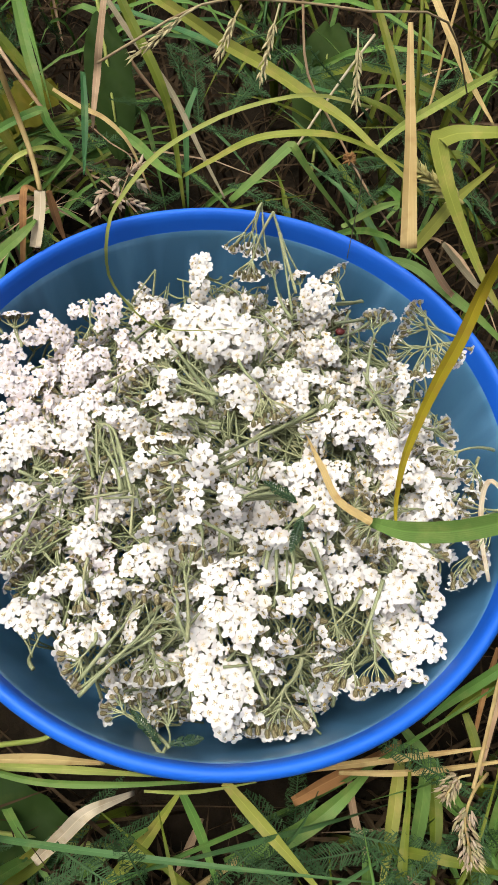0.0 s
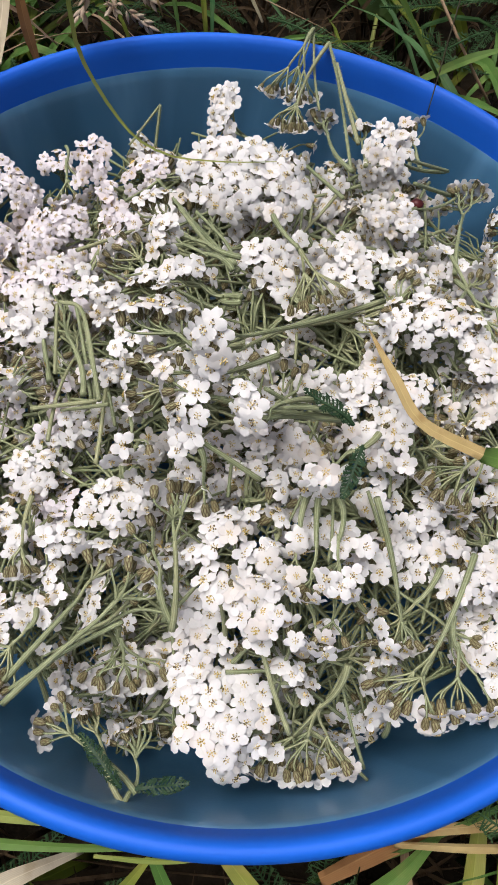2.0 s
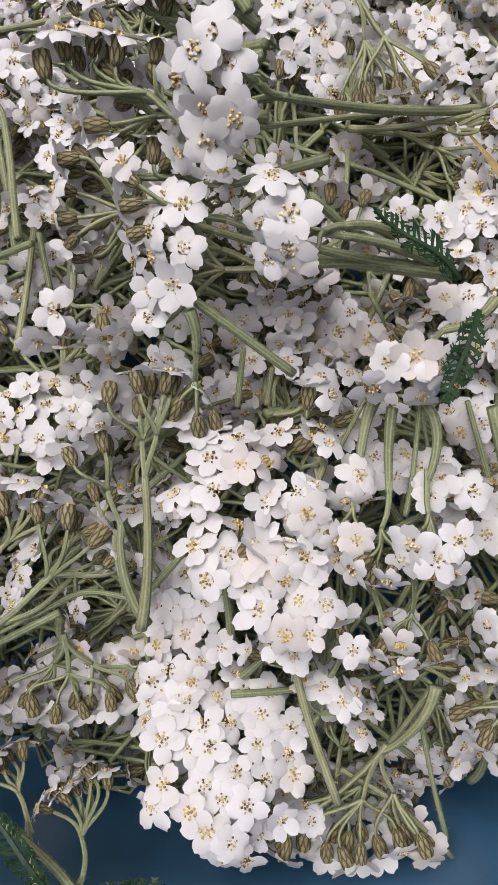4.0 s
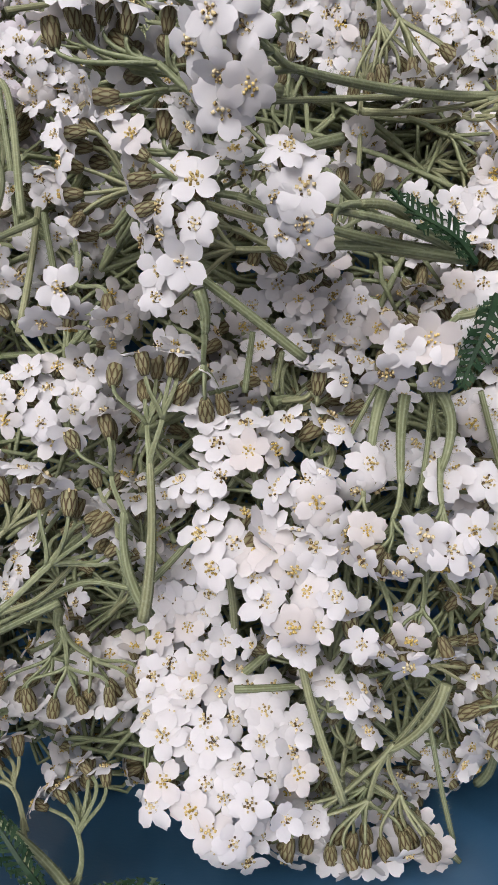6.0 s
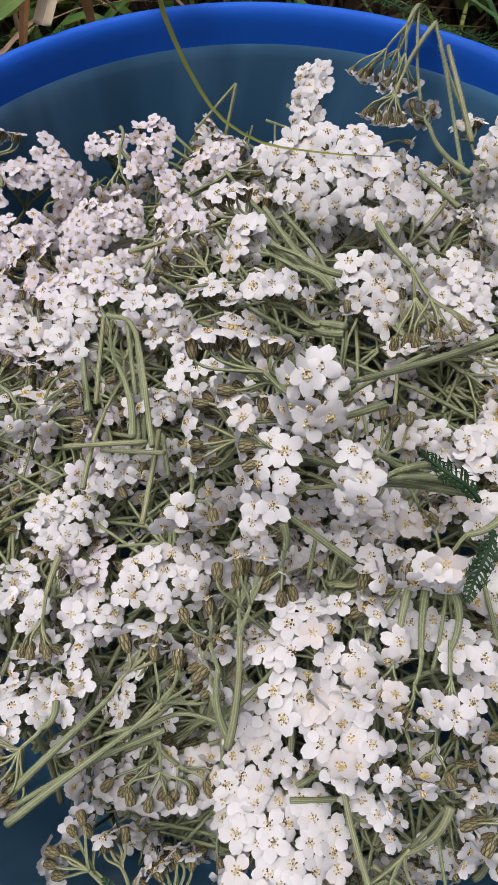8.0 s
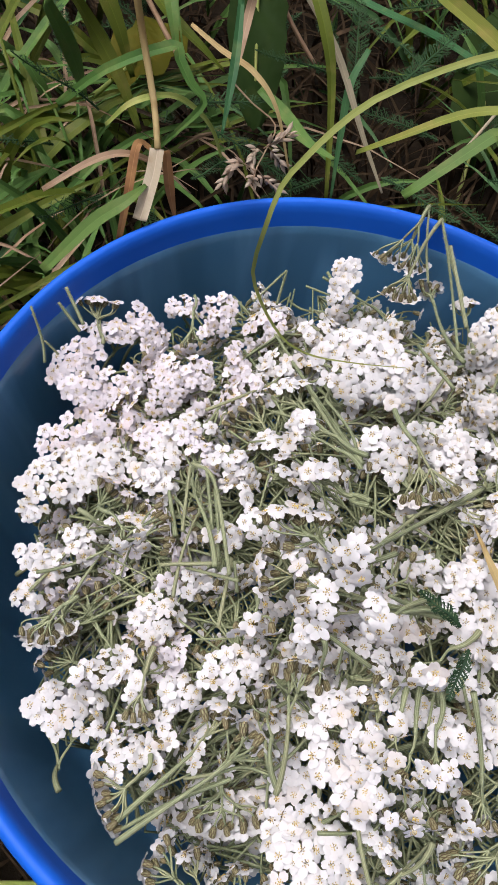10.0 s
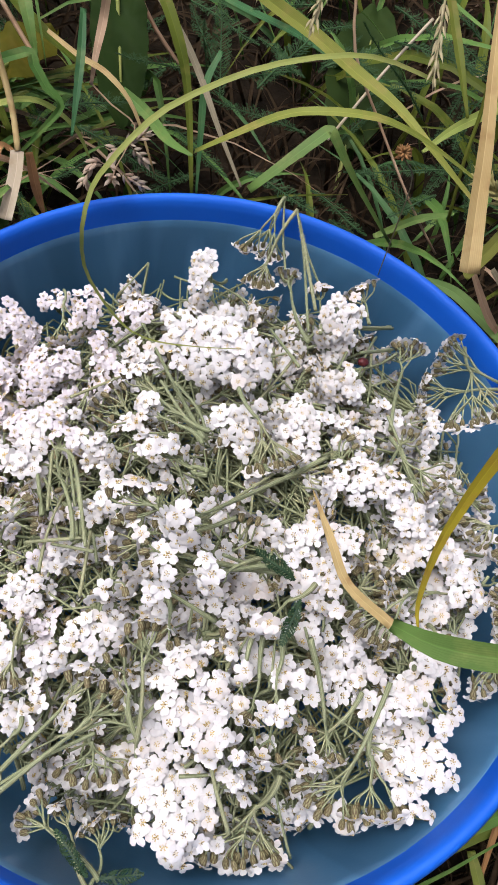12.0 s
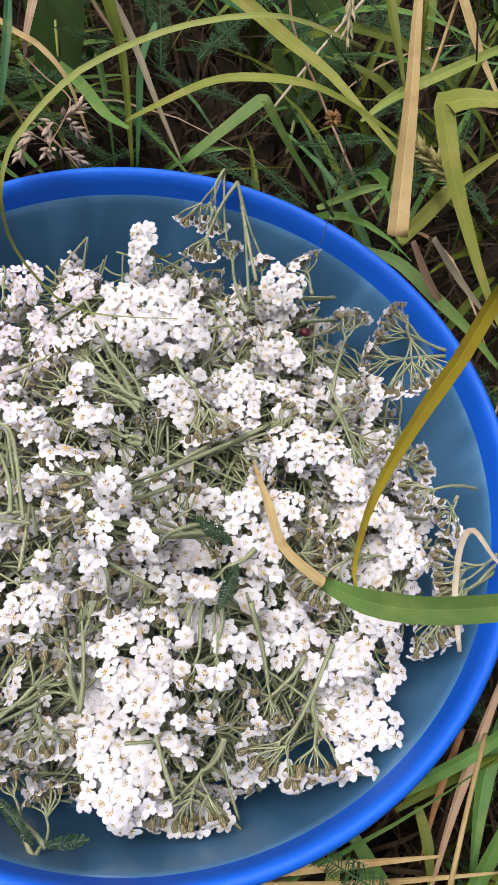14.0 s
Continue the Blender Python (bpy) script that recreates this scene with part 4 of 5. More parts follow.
def blade(points, width, material, label, ends=(0.7, 0.3)):
    global blades
    blades += 1
    rng = random.Random(blades)
    pts = [Vector(q) * 0.001 + Vector((0, 0, RIM)) for q in points]
    bm = bmesh.new()
    facing = (LOOK + Vector([rng.uniform(-.25, .25) for _ in range(3)])).normalized()
    foot = pts[0] if pts[0].z < pts[-1].z else pts[-1]
    base = Vector((foot.x, foot.y, 0))
    ribbon(bm, [q - base for q in glide(pts, 22)], width * 0.001, facing, rng.uniform(-.5, .5), rng.uniform(0.12, 0.35), ends)
    return tagged(part("long_grass", bm, material, at=base), label, "grass blade", "grass round the basin")


def stalk(points, width, material, label):
    pts = [Vector(q) * 0.001 + Vector((0, 0, RIM)) for q in points]
    low = min(pts, key=lambda q: q.z)
    base = Vector((low.x, low.y, 0))
    bm = bmesh.new()
    tube(bm, [q - base for q in glide(pts, 18)], width * 0.0005, width * 0.00042, 7)
    return tagged(part("straw", bm, material, at=base), label, "grass stalk", "grass round the basin")

# single blades and stalks: points in millimetres from the middle of the rim, width, colour
stalk([(-130, 184, 91), (-120, 162, 73), (-115, 158, 48), (-108, 146, 30), (-103, 131, 21)], 3.2, STRAW, "tall yellow straw stalk standing behind the basin")
blade([(-103, 131, 21), (-103, 124, 15), (-104, 116, 9), (-105, 107, 4)], 6.4, BONE, "pale dry leaf sheath hanging from a straw stalk", (1.0, 0.95, 0.5))
blade([(-151, 151, 15), (-130, 155, 34), (-105, 164, 44), (-101, 161, 41), (-95, 156, 35), (-89, 154, 29), (-96, 149, 20), (-107, 145, 7)], 4.8, GREEN, "bent green grass blade with a sharp kink")
blade([(-129, 146, 14), (-116, 146, 29), (-101, 159, 25), (-87, 167, 8), (-79, 166, -11)], 3.0, PALE, "thin pale green arching grass blade")
blade([(-102, 191, 37), (-86, 181, 35), (-72, 174, 34), (-59, 167, 24), (-47, 158, -3)], 2.5, STRAW, "curled yellow dry grass blade")
blade([(-79, 162, 70), (-77, 146, 63), (-76, 131, 56), (-76, 118, 46)], 3.4, BLUEGREEN, "blue-green grass blade hanging down")
blade([(-74, 239, 76), (-77, 209, 55), (-79, 202, 40), (-79, 181, 35), (-80, 176, 25)], 4.0, DRY, "dry pinkish brown grass blade")
blade([(-69, 196, 10), (-56, 185, 9), (-43, 168, 10), (-30, 157, 13)], 5.7, GREEN, "broad green grass blade")
blade([(-27, 109, 58), (-14, 105, 72), (1, 107, 82), (14, 106, 88), (35, 109, 88), (54, 114, 80), (77, 119, 66), (99, 126, 50)], 3.6, YELLOWGREEN, "yellow-green grass blade bending over behind the rim")
blade([(2, 36, 39), (-9, 35, 38), (-19, 34, 38), (-29, 33, 39), (-38, 32, 44), (-44, 33, 50), (-50, 34, 60), (-54, 35, 71), (-53, 31, 92), (-51, 37, 102), (-47, 41, 108), (-41, 47, 114), (-33, 53, 120), (-19, 59, 127), (-5, 65, 131), (13, 70, 134), (28, 80, 128), (48, 89, 118)], 2.0, PALE, "long thin pale green grass blade arching over the basin", (0.10, 0.6, 0.8))
blade([(-77, 244, 79), (-61, 221, 60), (-46, 201, 43), (-37, 187, 24), (-28, 158, -13)], 5.7, OLIVE, "upright olive green grass blade")
blade([(-94, 279, 57), (-67, 243, 42), (-39, 206, 31), (-19, 175, 14), (-5, 154, 3)], 3.6, GREYDRY, "dry grey-brown grass blade")
blade([(-24, 206, 34), (-29, 193, 24), (-28, 178, 7), (-26, 160, -13)], 3.5, BLUEGREEN, "slim blue-green grass blade")
blade([(-3, 120, 34), (11, 129, 45), (23, 138, 53), (26, 140, 54), (29, 139, 52), (43, 137, 34), (73, 143, -6)], 5.6, GREEN, "green grass blade folded into a sharp peak")
blade([(-174, 386, -13), (-59, 346, -18), (-14, 321, -15), (17, 293, -6), (47, 264, 0), (73, 266, -6)], 4.8, BLUEGREEN, "dark blue-green grass blade low in the meadow")
blade([(-67, 174, 115), (-31, 170, 98), (-10, 175, 82), (12, 174, 72), (34, 166, 64), (54, 156, 59), (75, 140, 51), (98, 130, 38)], 6.4, YELLOWGREEN, "broad yellow-green grass blade slanting across")
stalk([(30, 261, 89), (33, 237, 66), (39, 217, 41), (59, 206, 15), (85, 179, -10), (108, 171, -34)], 1.6, DRY, "thin brown straw stalk")
blade([(-142, 86, -15), (-124, 100, 3), (-111, 108, 12), (-105, 119, 12)], 6.2, GREEN, "broad green grass blade beside the rim")
blade([(-149, 116, 0), (-129, 125, 13), (-116, 132, 14), (-103, 137, 6), (-90, 144, -12)], 3.5, DRY, "pale dry arching grass blade")
blade([(-115, 109, -14), (-112, 117, 9), (-112, 132, 19), (-109, 136, 17), (-105, 135, 14)], 3.9, RUST, "folded orange-brown dry blade")
blade([(-101, 139, 14), (-98, 133, 0), (-94, 128, -13)], 4.4, RUST, "orange-brown dry grass blade")
blade([(-193, 220, 68), (-163, 187, 59), (-148, 198, 20), (-134, 191, 2), (-123, 182, -17)], 8.8, OLIVE, "broad olive green grass leaf")
blade([(-171, 226, 68), (-150, 204, 49), (-136, 195, 28), (-128, 190, 6)], 7.9, OLIVE, "broad olive green grass leaf")
blade([(-158, 170, 47), (-155, 185, 17), (-151, 188, -8)], 7.9, GREEN, "broad green grass leaf")
blade([(-170, 255, 57), (-140, 233, 38), (-119, 220, 22), (-99, 212, 12), (-88, 213, 2)], 7.0, OLIVE, "broad olive green grass leaf")
blade([(-128, 246, 65), (-118, 212, 49), (-111, 194, 38), (-107, 186, 27)], 6.2, GREEN, "upright green grass blade")
stalk([(-156, 246, 52), (-130, 209, 41), (-117, 194, 34), (-106, 183, 27)], 2.6, DRY, "thin dry stalk beside the basin")
stalk([(-101, 301, 43), (-78, 272, 21), (-62, 247, 13), (-46, 236, 1)], 2.6, DRY, "thin dry stalk beside the basin")
stalk([(90, 297, 17), (65, 260, 3), (39, 215, -10)], 1.9, BONE, "pale thin yarrow stalk in the grass")
blade([(68, 141, 122), (69, 118, 110), (70, 95, 99), (71, 76, 87), (72, 57, 75)], 8.0, STRAW, "long straw-coloured dry leaf ending in a blunt torn tip", (0.28, 1.0, 1.0))
stalk([(84, 195, 107), (86, 173, 86), (91, 167, 62), (91, 155, 40), (96, 150, 10)], 2.0, OLIVE, "olive-brown grass stalk beside the basin")
blade([(85, 83, 46), (98, 102, 44), (116, 128, 40), (142, 157, 37)], 6.6, YELLOWGREEN, "folded yellow-green grass leaf")
blade([(114, 104, 100), (103, 104, 99), (93, 105, 97), (86, 102, 96), (84, 100, 95), (90, 83, 85), (102, 68, 70), (115, 56, 55), (132, 45, 38)], 8.6, YELLOWGREEN, "broad yellow-green leaf folded over at a corner")
blade([(105, 293, 67), (120, 246, 56), (136, 224, 40), (154, 206, 25)], 4.8, STRAW, "straw-yellow dry leaf beside the basin")
blade([(67, 251, 81), (80, 223, 62), (88, 203, 50), (95, 187, 39)], 4.8, OLIVE, "olive green grass blade")
stalk([(140, 310, 58), (122, 247, 47), (117, 225, 34), (109, 198, 32)], 1.9, STRAW, "thin yellow stalk beside the basin")
blade([(154, 234, 41), (118, 207, 37), (91, 185, 34), (77, 173, 27)], 5.3, PALE, "pale green grass blade lying across")
blade([(91, 136, -18), (108, 127, -13), (126, 109, -13), (145, 94, -17), (165, 79, -26)], 6.2, GREEN, "green grass blade along the rim")
blade([(105, 116, 14), (121, 108, -5), (138, 107, -21)], 4.0, DRY, "dry brown leaf end")
blade([(121, 132, 2), (141, 126, -16), (169, 111, -33)], 4.4, GREYDRY, "grey-green dry blade beside the basin")
blade([(68, 160, -19), (91, 174, -15), (107, 173, -6)], 4.4, GREEN, "green grass blade low behind the rim")
blade([(74, -53, 18), (71, -45, 26), (69, -34, 48), (71, -24, 68), (74, -16, 88), (77, -10, 104), (79, -3, 122), (79, -2, 140)], 5.2, YELLOW, "broad yellow grass blade arching over the flowers with a brown tip", (0.12, 1.0, 0.6))
blade([(123, -64, -9), (119, -45, -1), (120, -27, 5), (123, -22, 11), (132, -31, 8), (144, -37, 1)], 2.5, BONE, "pale dry bent grass blade hanging on the rim")
blade([(145, -67, -16), (136, -91, -24), (128, -117, -35), (119, -144, -40)], 4.8, DRY, "pinkish dry grass leaf beside the basin")
blade([(135, -88, -37), (126, -111, -43), (120, -137, -53)], 3.1, RUST, "rust-brown dry blade beside the basin")
blade([(118, -117, -46), (121, -130, -46), (122, -149, -47)], 4.4, OLIVE, "olive green grass blade under the rim")
blade([(151, -83, -33), (143, -108, -40), (136, -142, -43)], 7.5, GREEN, "broad green grass blade beside the basin")
blade([(149, -97, -33), (126, -108, -43), (110, -119, -50)], 6.6, OLIVE, "olive green blade under the rim")
blade([(53, -144, -31), (89, -143, -35), (139, -137, -25)], 3.5, STRAW, "straw lying along the rim")
blade([(-87, -187, -55), (-76, -178, -61), (-67, -171, -61)], 9.2, OLIVE, "thick straw-coloured sheath beside the basin")
blade([(-76, -179, -59), (-65, -169, -59), (-53, -160, -41), (-35, -152, -55)], 7.0, BONE, "pale dry stalk with a torn sheath lying in the grass")
blade([(-105, -141, -35), (-77, -140, -38), (-48, -141, -42)], 5.3, STRAW, "straw lying beside the basin")
blade([(-105, -143, -35), (-60, -144, -38), (-22, -146, -40)], 3.5, PALE, "pale green grass blade along the rim")
blade([(-103, -143, -27), (-74, -149, -30), (-41, -150, -26), (-2, -148, -29)], 3.2, GREEN, "green grass blade along the rim")
blade([(-30, -152, -34), (-9, -152, -35), (18, -148, -37)], 1.8, PALE, "thin pale grass stalk")
blade([(-46, -190, -57), (-31, -173, -60), (-15, -152, -42)], 6.2, YELLOWGREEN, "yellow-green grass blade in front of the basin")
blade([(-65, -190, -66), (-46, -176, -70), (-28, -166, -49)], 5.7, GREEN, "green grass blade in front of the basin")
blade([(-14, -152, -42), (-5, -168, -49), (4, -190, -56)], 4.4, GREEN, "green grass blade in front of the basin")
blade([(4, -148, -36), (22, -166, -37), (42, -187, -26)], 5.7, YELLOWGREEN, "yellowing grass blade in front of the basin")
blade([(7, -180, -65), (36, -168, -53), (55, -155, -46), (72, -141, -49)], 8.4, GREEN, "broad green grass blade in front of the basin")
blade([(-10, -190, -56), (18, -175, -64), (38, -167, -62)], 4.0, STRAW, "straw lying in front of the basin")
blade([(40, -143, -32), (80, -138, -34), (121, -133, -32)], 3.3, STRAW, "long straw lying across under the rim")
blade([(35, -155, -48), (51, -147, -47), (71, -138, -49), (88, -129, -53)], 7.0, RUST, "curled orange-brown dead leaf")
blade([(87, -135, -53), (81, -162, -53), (73, -189, -51)], 6.2, YELLOWGREEN, "yellow-green grass blade standing")
blade([(99, -137, -52), (94, -161, -54), (83, -190, -51)], 7.5, GREEN, "green grass blade standing")
blade([(103, -136, -60), (104, -161, -63), (98, -190, -60)], 6.6, OLIVE, "olive green grass blade standing")
blade([(89, -123, -53), (102, -140, -52), (121, -161, -65)], 5.3, GREEN, "green grass blade beside the basin")
blade([(154, -84, -19), (129, -100, -23), (110, -112, -38), (97, -122, -46)], 5.7, GREEN, "green grass blade beside the rim")
stalk([(116, -96, 20), (102, -116, 34), (90, -137, 44), (81, -153, 50)], 1.6, STRAW, "straw stalk with a seed head beside the basin")
blade([(155, -111, -32), (129, -150, -36), (123, -170, -47), (114, -188, -44)], 8.4, GREEN, "broad green grass blade")
blade([(63, -145, -57), (65, -161, -59), (74, -181, -72)], 3.5, DRY, "brown dry blade beside the basin")
blade([(-5, -162, -55), (-12, -180, -78), (-16, -191, -74)], 4.0, DRY, "brown dry blade beside the basin")
stalk([(-101, -135, -43), (-80, -132, -46), (-73, -130, -45)], 2.6, PALE, "thin pale dry stalk")

# the yellow-tipped green leaf over the flowers: a dried tip and a green blade
leaf = thing("grass_leaf", (0.110, -0.067, RIM + 0.060), "green grass leaf with a long dried tip reaching over the flowers", "grass blade")


def leaf_piece(name, points, width, material, ends, label=""):
    bm = bmesh.new()
    ribbon(bm, [Vector(q) * 0.001 + Vector((0, 0, RIM)) - leaf.location for q in points], width, LOOK, 0.3, 0.2, ends)
    return part(name, bm, material, leaf, label)


dry_way = glide([Vector(q) for q in ((35, -5, 17), (41, -27, 24), (45, -44, 32), (55, -59, 46))], 12)
leaf_piece("dry_tip", dry_way, 0.0033, STRAW, (0.15, 1.0), "dried straw-coloured tip")
leaf_piece("green_blade", glide([Vector(q) for q in ((55, -59, 46), (65, -66, 56), (78, -70, 68), (90, -71, 80), (101, -71, 92))], 12), 0.0080, GREEN, (0.5, 1.0))


# seed heads
def spikelet_mesh(long, wide, awns, seed, material):
    rng = random.Random(seed)
    bm = bmesh.new()
    rings = []
    for i in range(7):
        s = i / 6
        r = wide / 2 * math.sin(math.pi * (0.08 + 0.86 * s)) ** 0.8
        rings.append([bm.verts.new((r * math.cos(a * 1.0472), 0.55 * r * math.sin(a * 1.0472), long * s)) for a in range(6)])
    for a, b in zip(rings, rings[1:]):
        for i in range(6):
            bm.faces.new((a[i], a[(i + 1) % 6], b[(i + 1) % 6], b[i]))
    bm.faces.new(rings[0][::-1])
    tip = bm.verts.new((rng.uniform(-.1, .1) * wide, 0, long * (1.15 + awns)))
    for i in range(6):
        bm.faces.new((rings[-1][i], rings[-1][(i + 1) % 6], tip))
    me = bpy.data.meshes.new("spikelet")
    bm.to_mesh(me)
    bm.free()
    me.materials.append(material)
    me.polygons.foreach_set("use_smooth", [True] * len(me.polygons))
    return me


def seed_head(points, count, spread, meshes, stalk_width, material, label, tilt=0.8, seed=1, loose=0.0, top=None):
    """A stalk with spikelets set along its upper part."""
    rng = random.Random(seed)
    pts = [Vector(q) * 0.001 + Vector((0, 0, RIM)) for q in points]
    whole = top is None
    if whole:
        top = thing("grass_seed_head", pts[0], label, "seed head", "seed heads in the grass")
    way = glide(pts, 16)
    bm = bmesh.new()
    tube(bm, [q - top.location for q in way], stalk_width * 0.0005, stalk_width * 0.0003, 5)
    part("stalk" if whole else "branch", bm, material, top)
    total = len(way) - 1
    for k in range(count):
        s = 1 - spread * (1 - (k + rng.random() * 0.6) / count)
        i = min(total - 1, int(s * total))
        q = way[i].lerp(way[i + 1], s * total - i)
        along = (way[i + 1] - way[i]).normalized()
        ang = k * 2.4 + rng.uniform(-.4, .4)
        side = along.orthogonal().normalized()
        side = Matrix.Rotation(ang, 3, along) @ side
        face = (along + side * tilt * rng.uniform(0.4, 1.6)).normalized()
        ob = new("spikelet", rng.choice(meshes))
        ob.parent = top
        m = face.to_track_quat("Z", "Y").to_matrix().to_4x4() @ Matrix.Scale(rng.uniform(0.8, 1.15), 4)
        m.translation = q - top.location + side * (stalk_width * 0.0004 + loose * rng.random())
        ob.matrix_local = m
    return top


PINKISH = leafy("seed_pink_brown", (0.44, 0.35, 0.25), (0.62, 0.53, 0.41), (0.40, 0.25, 0.17), 0.65)
TAN = leafy("seed_tan", (0.34, 0.27, 0.16), (0.50, 0.42, 0.28), (0.28, 0.20, 0.10), 0.65)
CREAM = leafy("seed_cream", (0.42, 0.37, 0.20), (0.58, 0.52, 0.32), (0.36, 0.29, 0.14), 0.65)
GREENISH = leafy("seed_grey_green", (0.42, 0.39, 0.13), (0.60, 0.55, 0.25), (0.36, 0.29, 0.10), 0.6)
fat = [spikelet_mesh(0.0044, 0.0021, 0.08, 40 + k, PINKISH) for k in range(3)]
tan = [spikelet_mesh(0.0034, 0.0010, 0.3, 50 + k, CREAM) for k in range(3)]
ear = [spikelet_mesh(0.0058, 0.0024, 0.2, 60 + k, GREENISH) for k in range(3)]
tuft = [spikelet_mesh(0.0022, 0.0009, 0.5, 70 + k, (TAN, PINKISH, CREAM)[k]) for k in range(3)]
panicle = seed_head([(-82, 182, 22), (-70, 171, 21), (-58, 164, 18), (-60, 152, 14), (-62, 138, 16), (-62, 127, 18)], 8, 0.12, fat, 0.9, DRY, "pinkish brown grass panicle with plump spikelets", 0.7, 3, 0.001)
for k, (start, mid, tip, count) in enumerate((((-61, 153, 14), (-57, 152, 19), (-51, 154, 24), 15), ((-60, 158, 12), (-56, 160, 6), (-51, 161, 0), 13), ((-62, 140, 14), (-57, 143, 6), (-50, 145, 0), 13), ((-62, 134, 18), (-70, 132, 22), (-75, 127, 13), 14), ((-61, 150, 14), (-64, 148, 17), (-65, 142, 14), 10))):
    seed_head([start, mid, tip], count, 0.7, fat, 0.6, DRY, "", 0.55, 80 + k, 0.0006, panicle)
seed_head([(112, 110, 53), (105, 113, 56), (96, 117, 59), (86, 120, 63)], 60, 0.85, ear, 2.0, GREENISH, "dense pale green grass ear", 0.75, 5)
seed_head([(89, -148, 44), (81, -154, 50), (77, -162, 50), (78, -169, 48), (79, -175, 46)], 130, 0.60, tuft, 1.3, STRAW, "ripe tan grass head beside the basin", 0.85, 6, 0.0028)
seed_head([(80, -149, 52), (76, -150, 51), (73, -153, 51), (71, -156, 50)], 60, 0.7, tuft, 0.9, STRAW, "small side tuft of a ripe grass head", 0.9, 7, 0.0022)
for k, (tip, root) in enumerate((((-45, 80, 137), (-21, 105, 143)), ((-14, 85, 136), (-6, 107, 143)), ((2, 79, 133), (8, 105, 146)), ((38, 71, 131), (37, 96, 145)))):
    a, b = Vector(root), Vector(tip)
    seed_head([a, a.lerp(b, 0.3) + Vector((0, 0, 1)), a.lerp(b, 0.6), b], 26, 0.70, tan, 0.9, CREAM, "drooping tan spikelets of a grass panicle over the meadow", 0.32, 20 + k, 0.0006)
stalk([(-57, 78, 135), (-21, 105, 143), (8, 107, 146), (42, 104, 147), (77, 120, 136), (126, 197, 52)], 1.0, TAN, "thin tan panicle stalk arching over the meadow")


# loose cut stems on the heap
def cut_stem(points, width):
    """A loose ribbed stalk lying on the heap; millimetres."""
    pts = [Vector(q) * 0.001 + Vector((0, 0, RIM)) for q in points]
    base = min(pts, key=lambda q: q.z).copy()
    bm = bmesh.new()
    way = [q - base for q in glide(pts, 12)]
    tube(bm, way, width * 0.00036, width * 0.00042, 16, None, 0.14)
    hairs(bm, way, width * 0.00042, random.Random(int(width * 100)))
    return tagged(part("loose_stalk", bm, STEM, at=base), "cut grey-green yarrow stalk lying on the heap", "stalk", "loose stalks on the heap")


cut_stem([(25, 123, 11), (29, 105, 10), (34, 84, 8)], 2.0)
cut_stem([(23, 145, 4), (28, 120, 2), (32, 74, 5)], 1.5)
cut_stem([(23, 145, 4), (30, 125, -1), (37, 110, -4)], 1.3)
cut_stem([(16, 148, 7), (18, 130, 0), (21, 114, -4)], 1.3)
cut_stem([(16, 148, 7), (13, 138, 0), (10, 130, -6)], 1.2)
cut_stem([(-134, 53, 5), (-129, 46, -6), (-127, 40, -12)], 1.3)
cut_stem([(-128, 46, -6), (-123, 45, -12)], 1.1)
cut_stem([(-125, 58, 4), (-116, 53, -5)], 1.5)
cut_stem([(-124, 65, 5), (-115, 55, -3)], 1.7)
cut_stem([(-52, 89, -10), (-41, 99, 2)], 1.1)
cut_stem([(-41, 99, 2), (-42, 90, -10)], 1.4)
cut_stem([(52, 78, 9), (75, 96, -10)], 1.7)
cut_stem([(-62, 4, 1), (-53, -3, 6), (-42, -37, 13)], 1.7)
cut_stem([(-56, -32, -5), (-39, -39, 15)], 1.5)
cut_stem([(-12, -52, 24), (-5, -54, 20), (5, -57, 14)], 1.9)
cut_stem([(15, 71, 7), (27, 48, 16)], 1.7)
cut_stem([(53, 62, 13), (76, 86, -13)], 2.1)
cut_stem([(10, -97, -8), (14, -107, -12), (20, -119, -16)], 1.8)
cut_stem([(-52, -6, 6), (-48, -19, 2), (-46, -28, -2)], 1.5)
cut_stem([(-42, -29, 6), (-42, -40, 2), (-42, -51, 0)], 1.6)
cut_stem([(-41, -30, 6), (-38, -39, 2)], 1.4)
cut_stem([(23, -114, -28), (34, -119, -32), (47, -128, -38)], 1.3)
cut_stem([(35, -103, -20), (41, -116, -30), (46, -125, -38)], 1.2)
cut_stem([(35, -100, -12), (32, -108, -24), (24, -118, -32)], 1.4)
cut_stem([(-5, -32, 38), (3, -21, 30), (20, -1, 16)], 1.3)
cut_stem([(-26, 24, 28), (-16, 12, 27), (-6, 5, 24)], 1.6)
cut_stem([(-21, 27, 24), (-11, 18, 22), (-7, 11, 20)], 1.4)
cut_stem([(-59, -112, -24), (-45, -102, -18), (-29, -93, -12)], 1.7)
cut_stem([(-62, 1, 4), (-61, -10, 0), (-60, -20, -4)], 1.6)
cut_stem([(-56, 1, 4), (-51, -15, 0), (-47, -29, -3)], 1.6)
cut_stem([(-65, -33, -4), (-55, -31, -3), (-45, -29, -2)], 1.8)
cut_stem([(3, -41, 36), (12, -40, 28), (27, -37, 20)], 1.7)
cut_stem([(26, -59, 12), (27, -69, 4), (27, -74, 0)], 1.2)
cut_stem([(18, -57, 8), (15, -64, 0)], 1.1)
cut_stem([(-3, -51, 10), (-3, -59, 4)], 1.3)
cut_stem([(2, -54, 10), (2, -58, 4)], 1.2)
cut_stem([(38, -52, 2), (45, -65, -6)], 1.5)
cut_stem([(-28, -87, -12), (-34, -92, -18), (-43, -95, -24)], 1.3)
cut_stem([(-17, -90, -10), (-26, -89, -14), (-35, -93, -20)], 1.4)


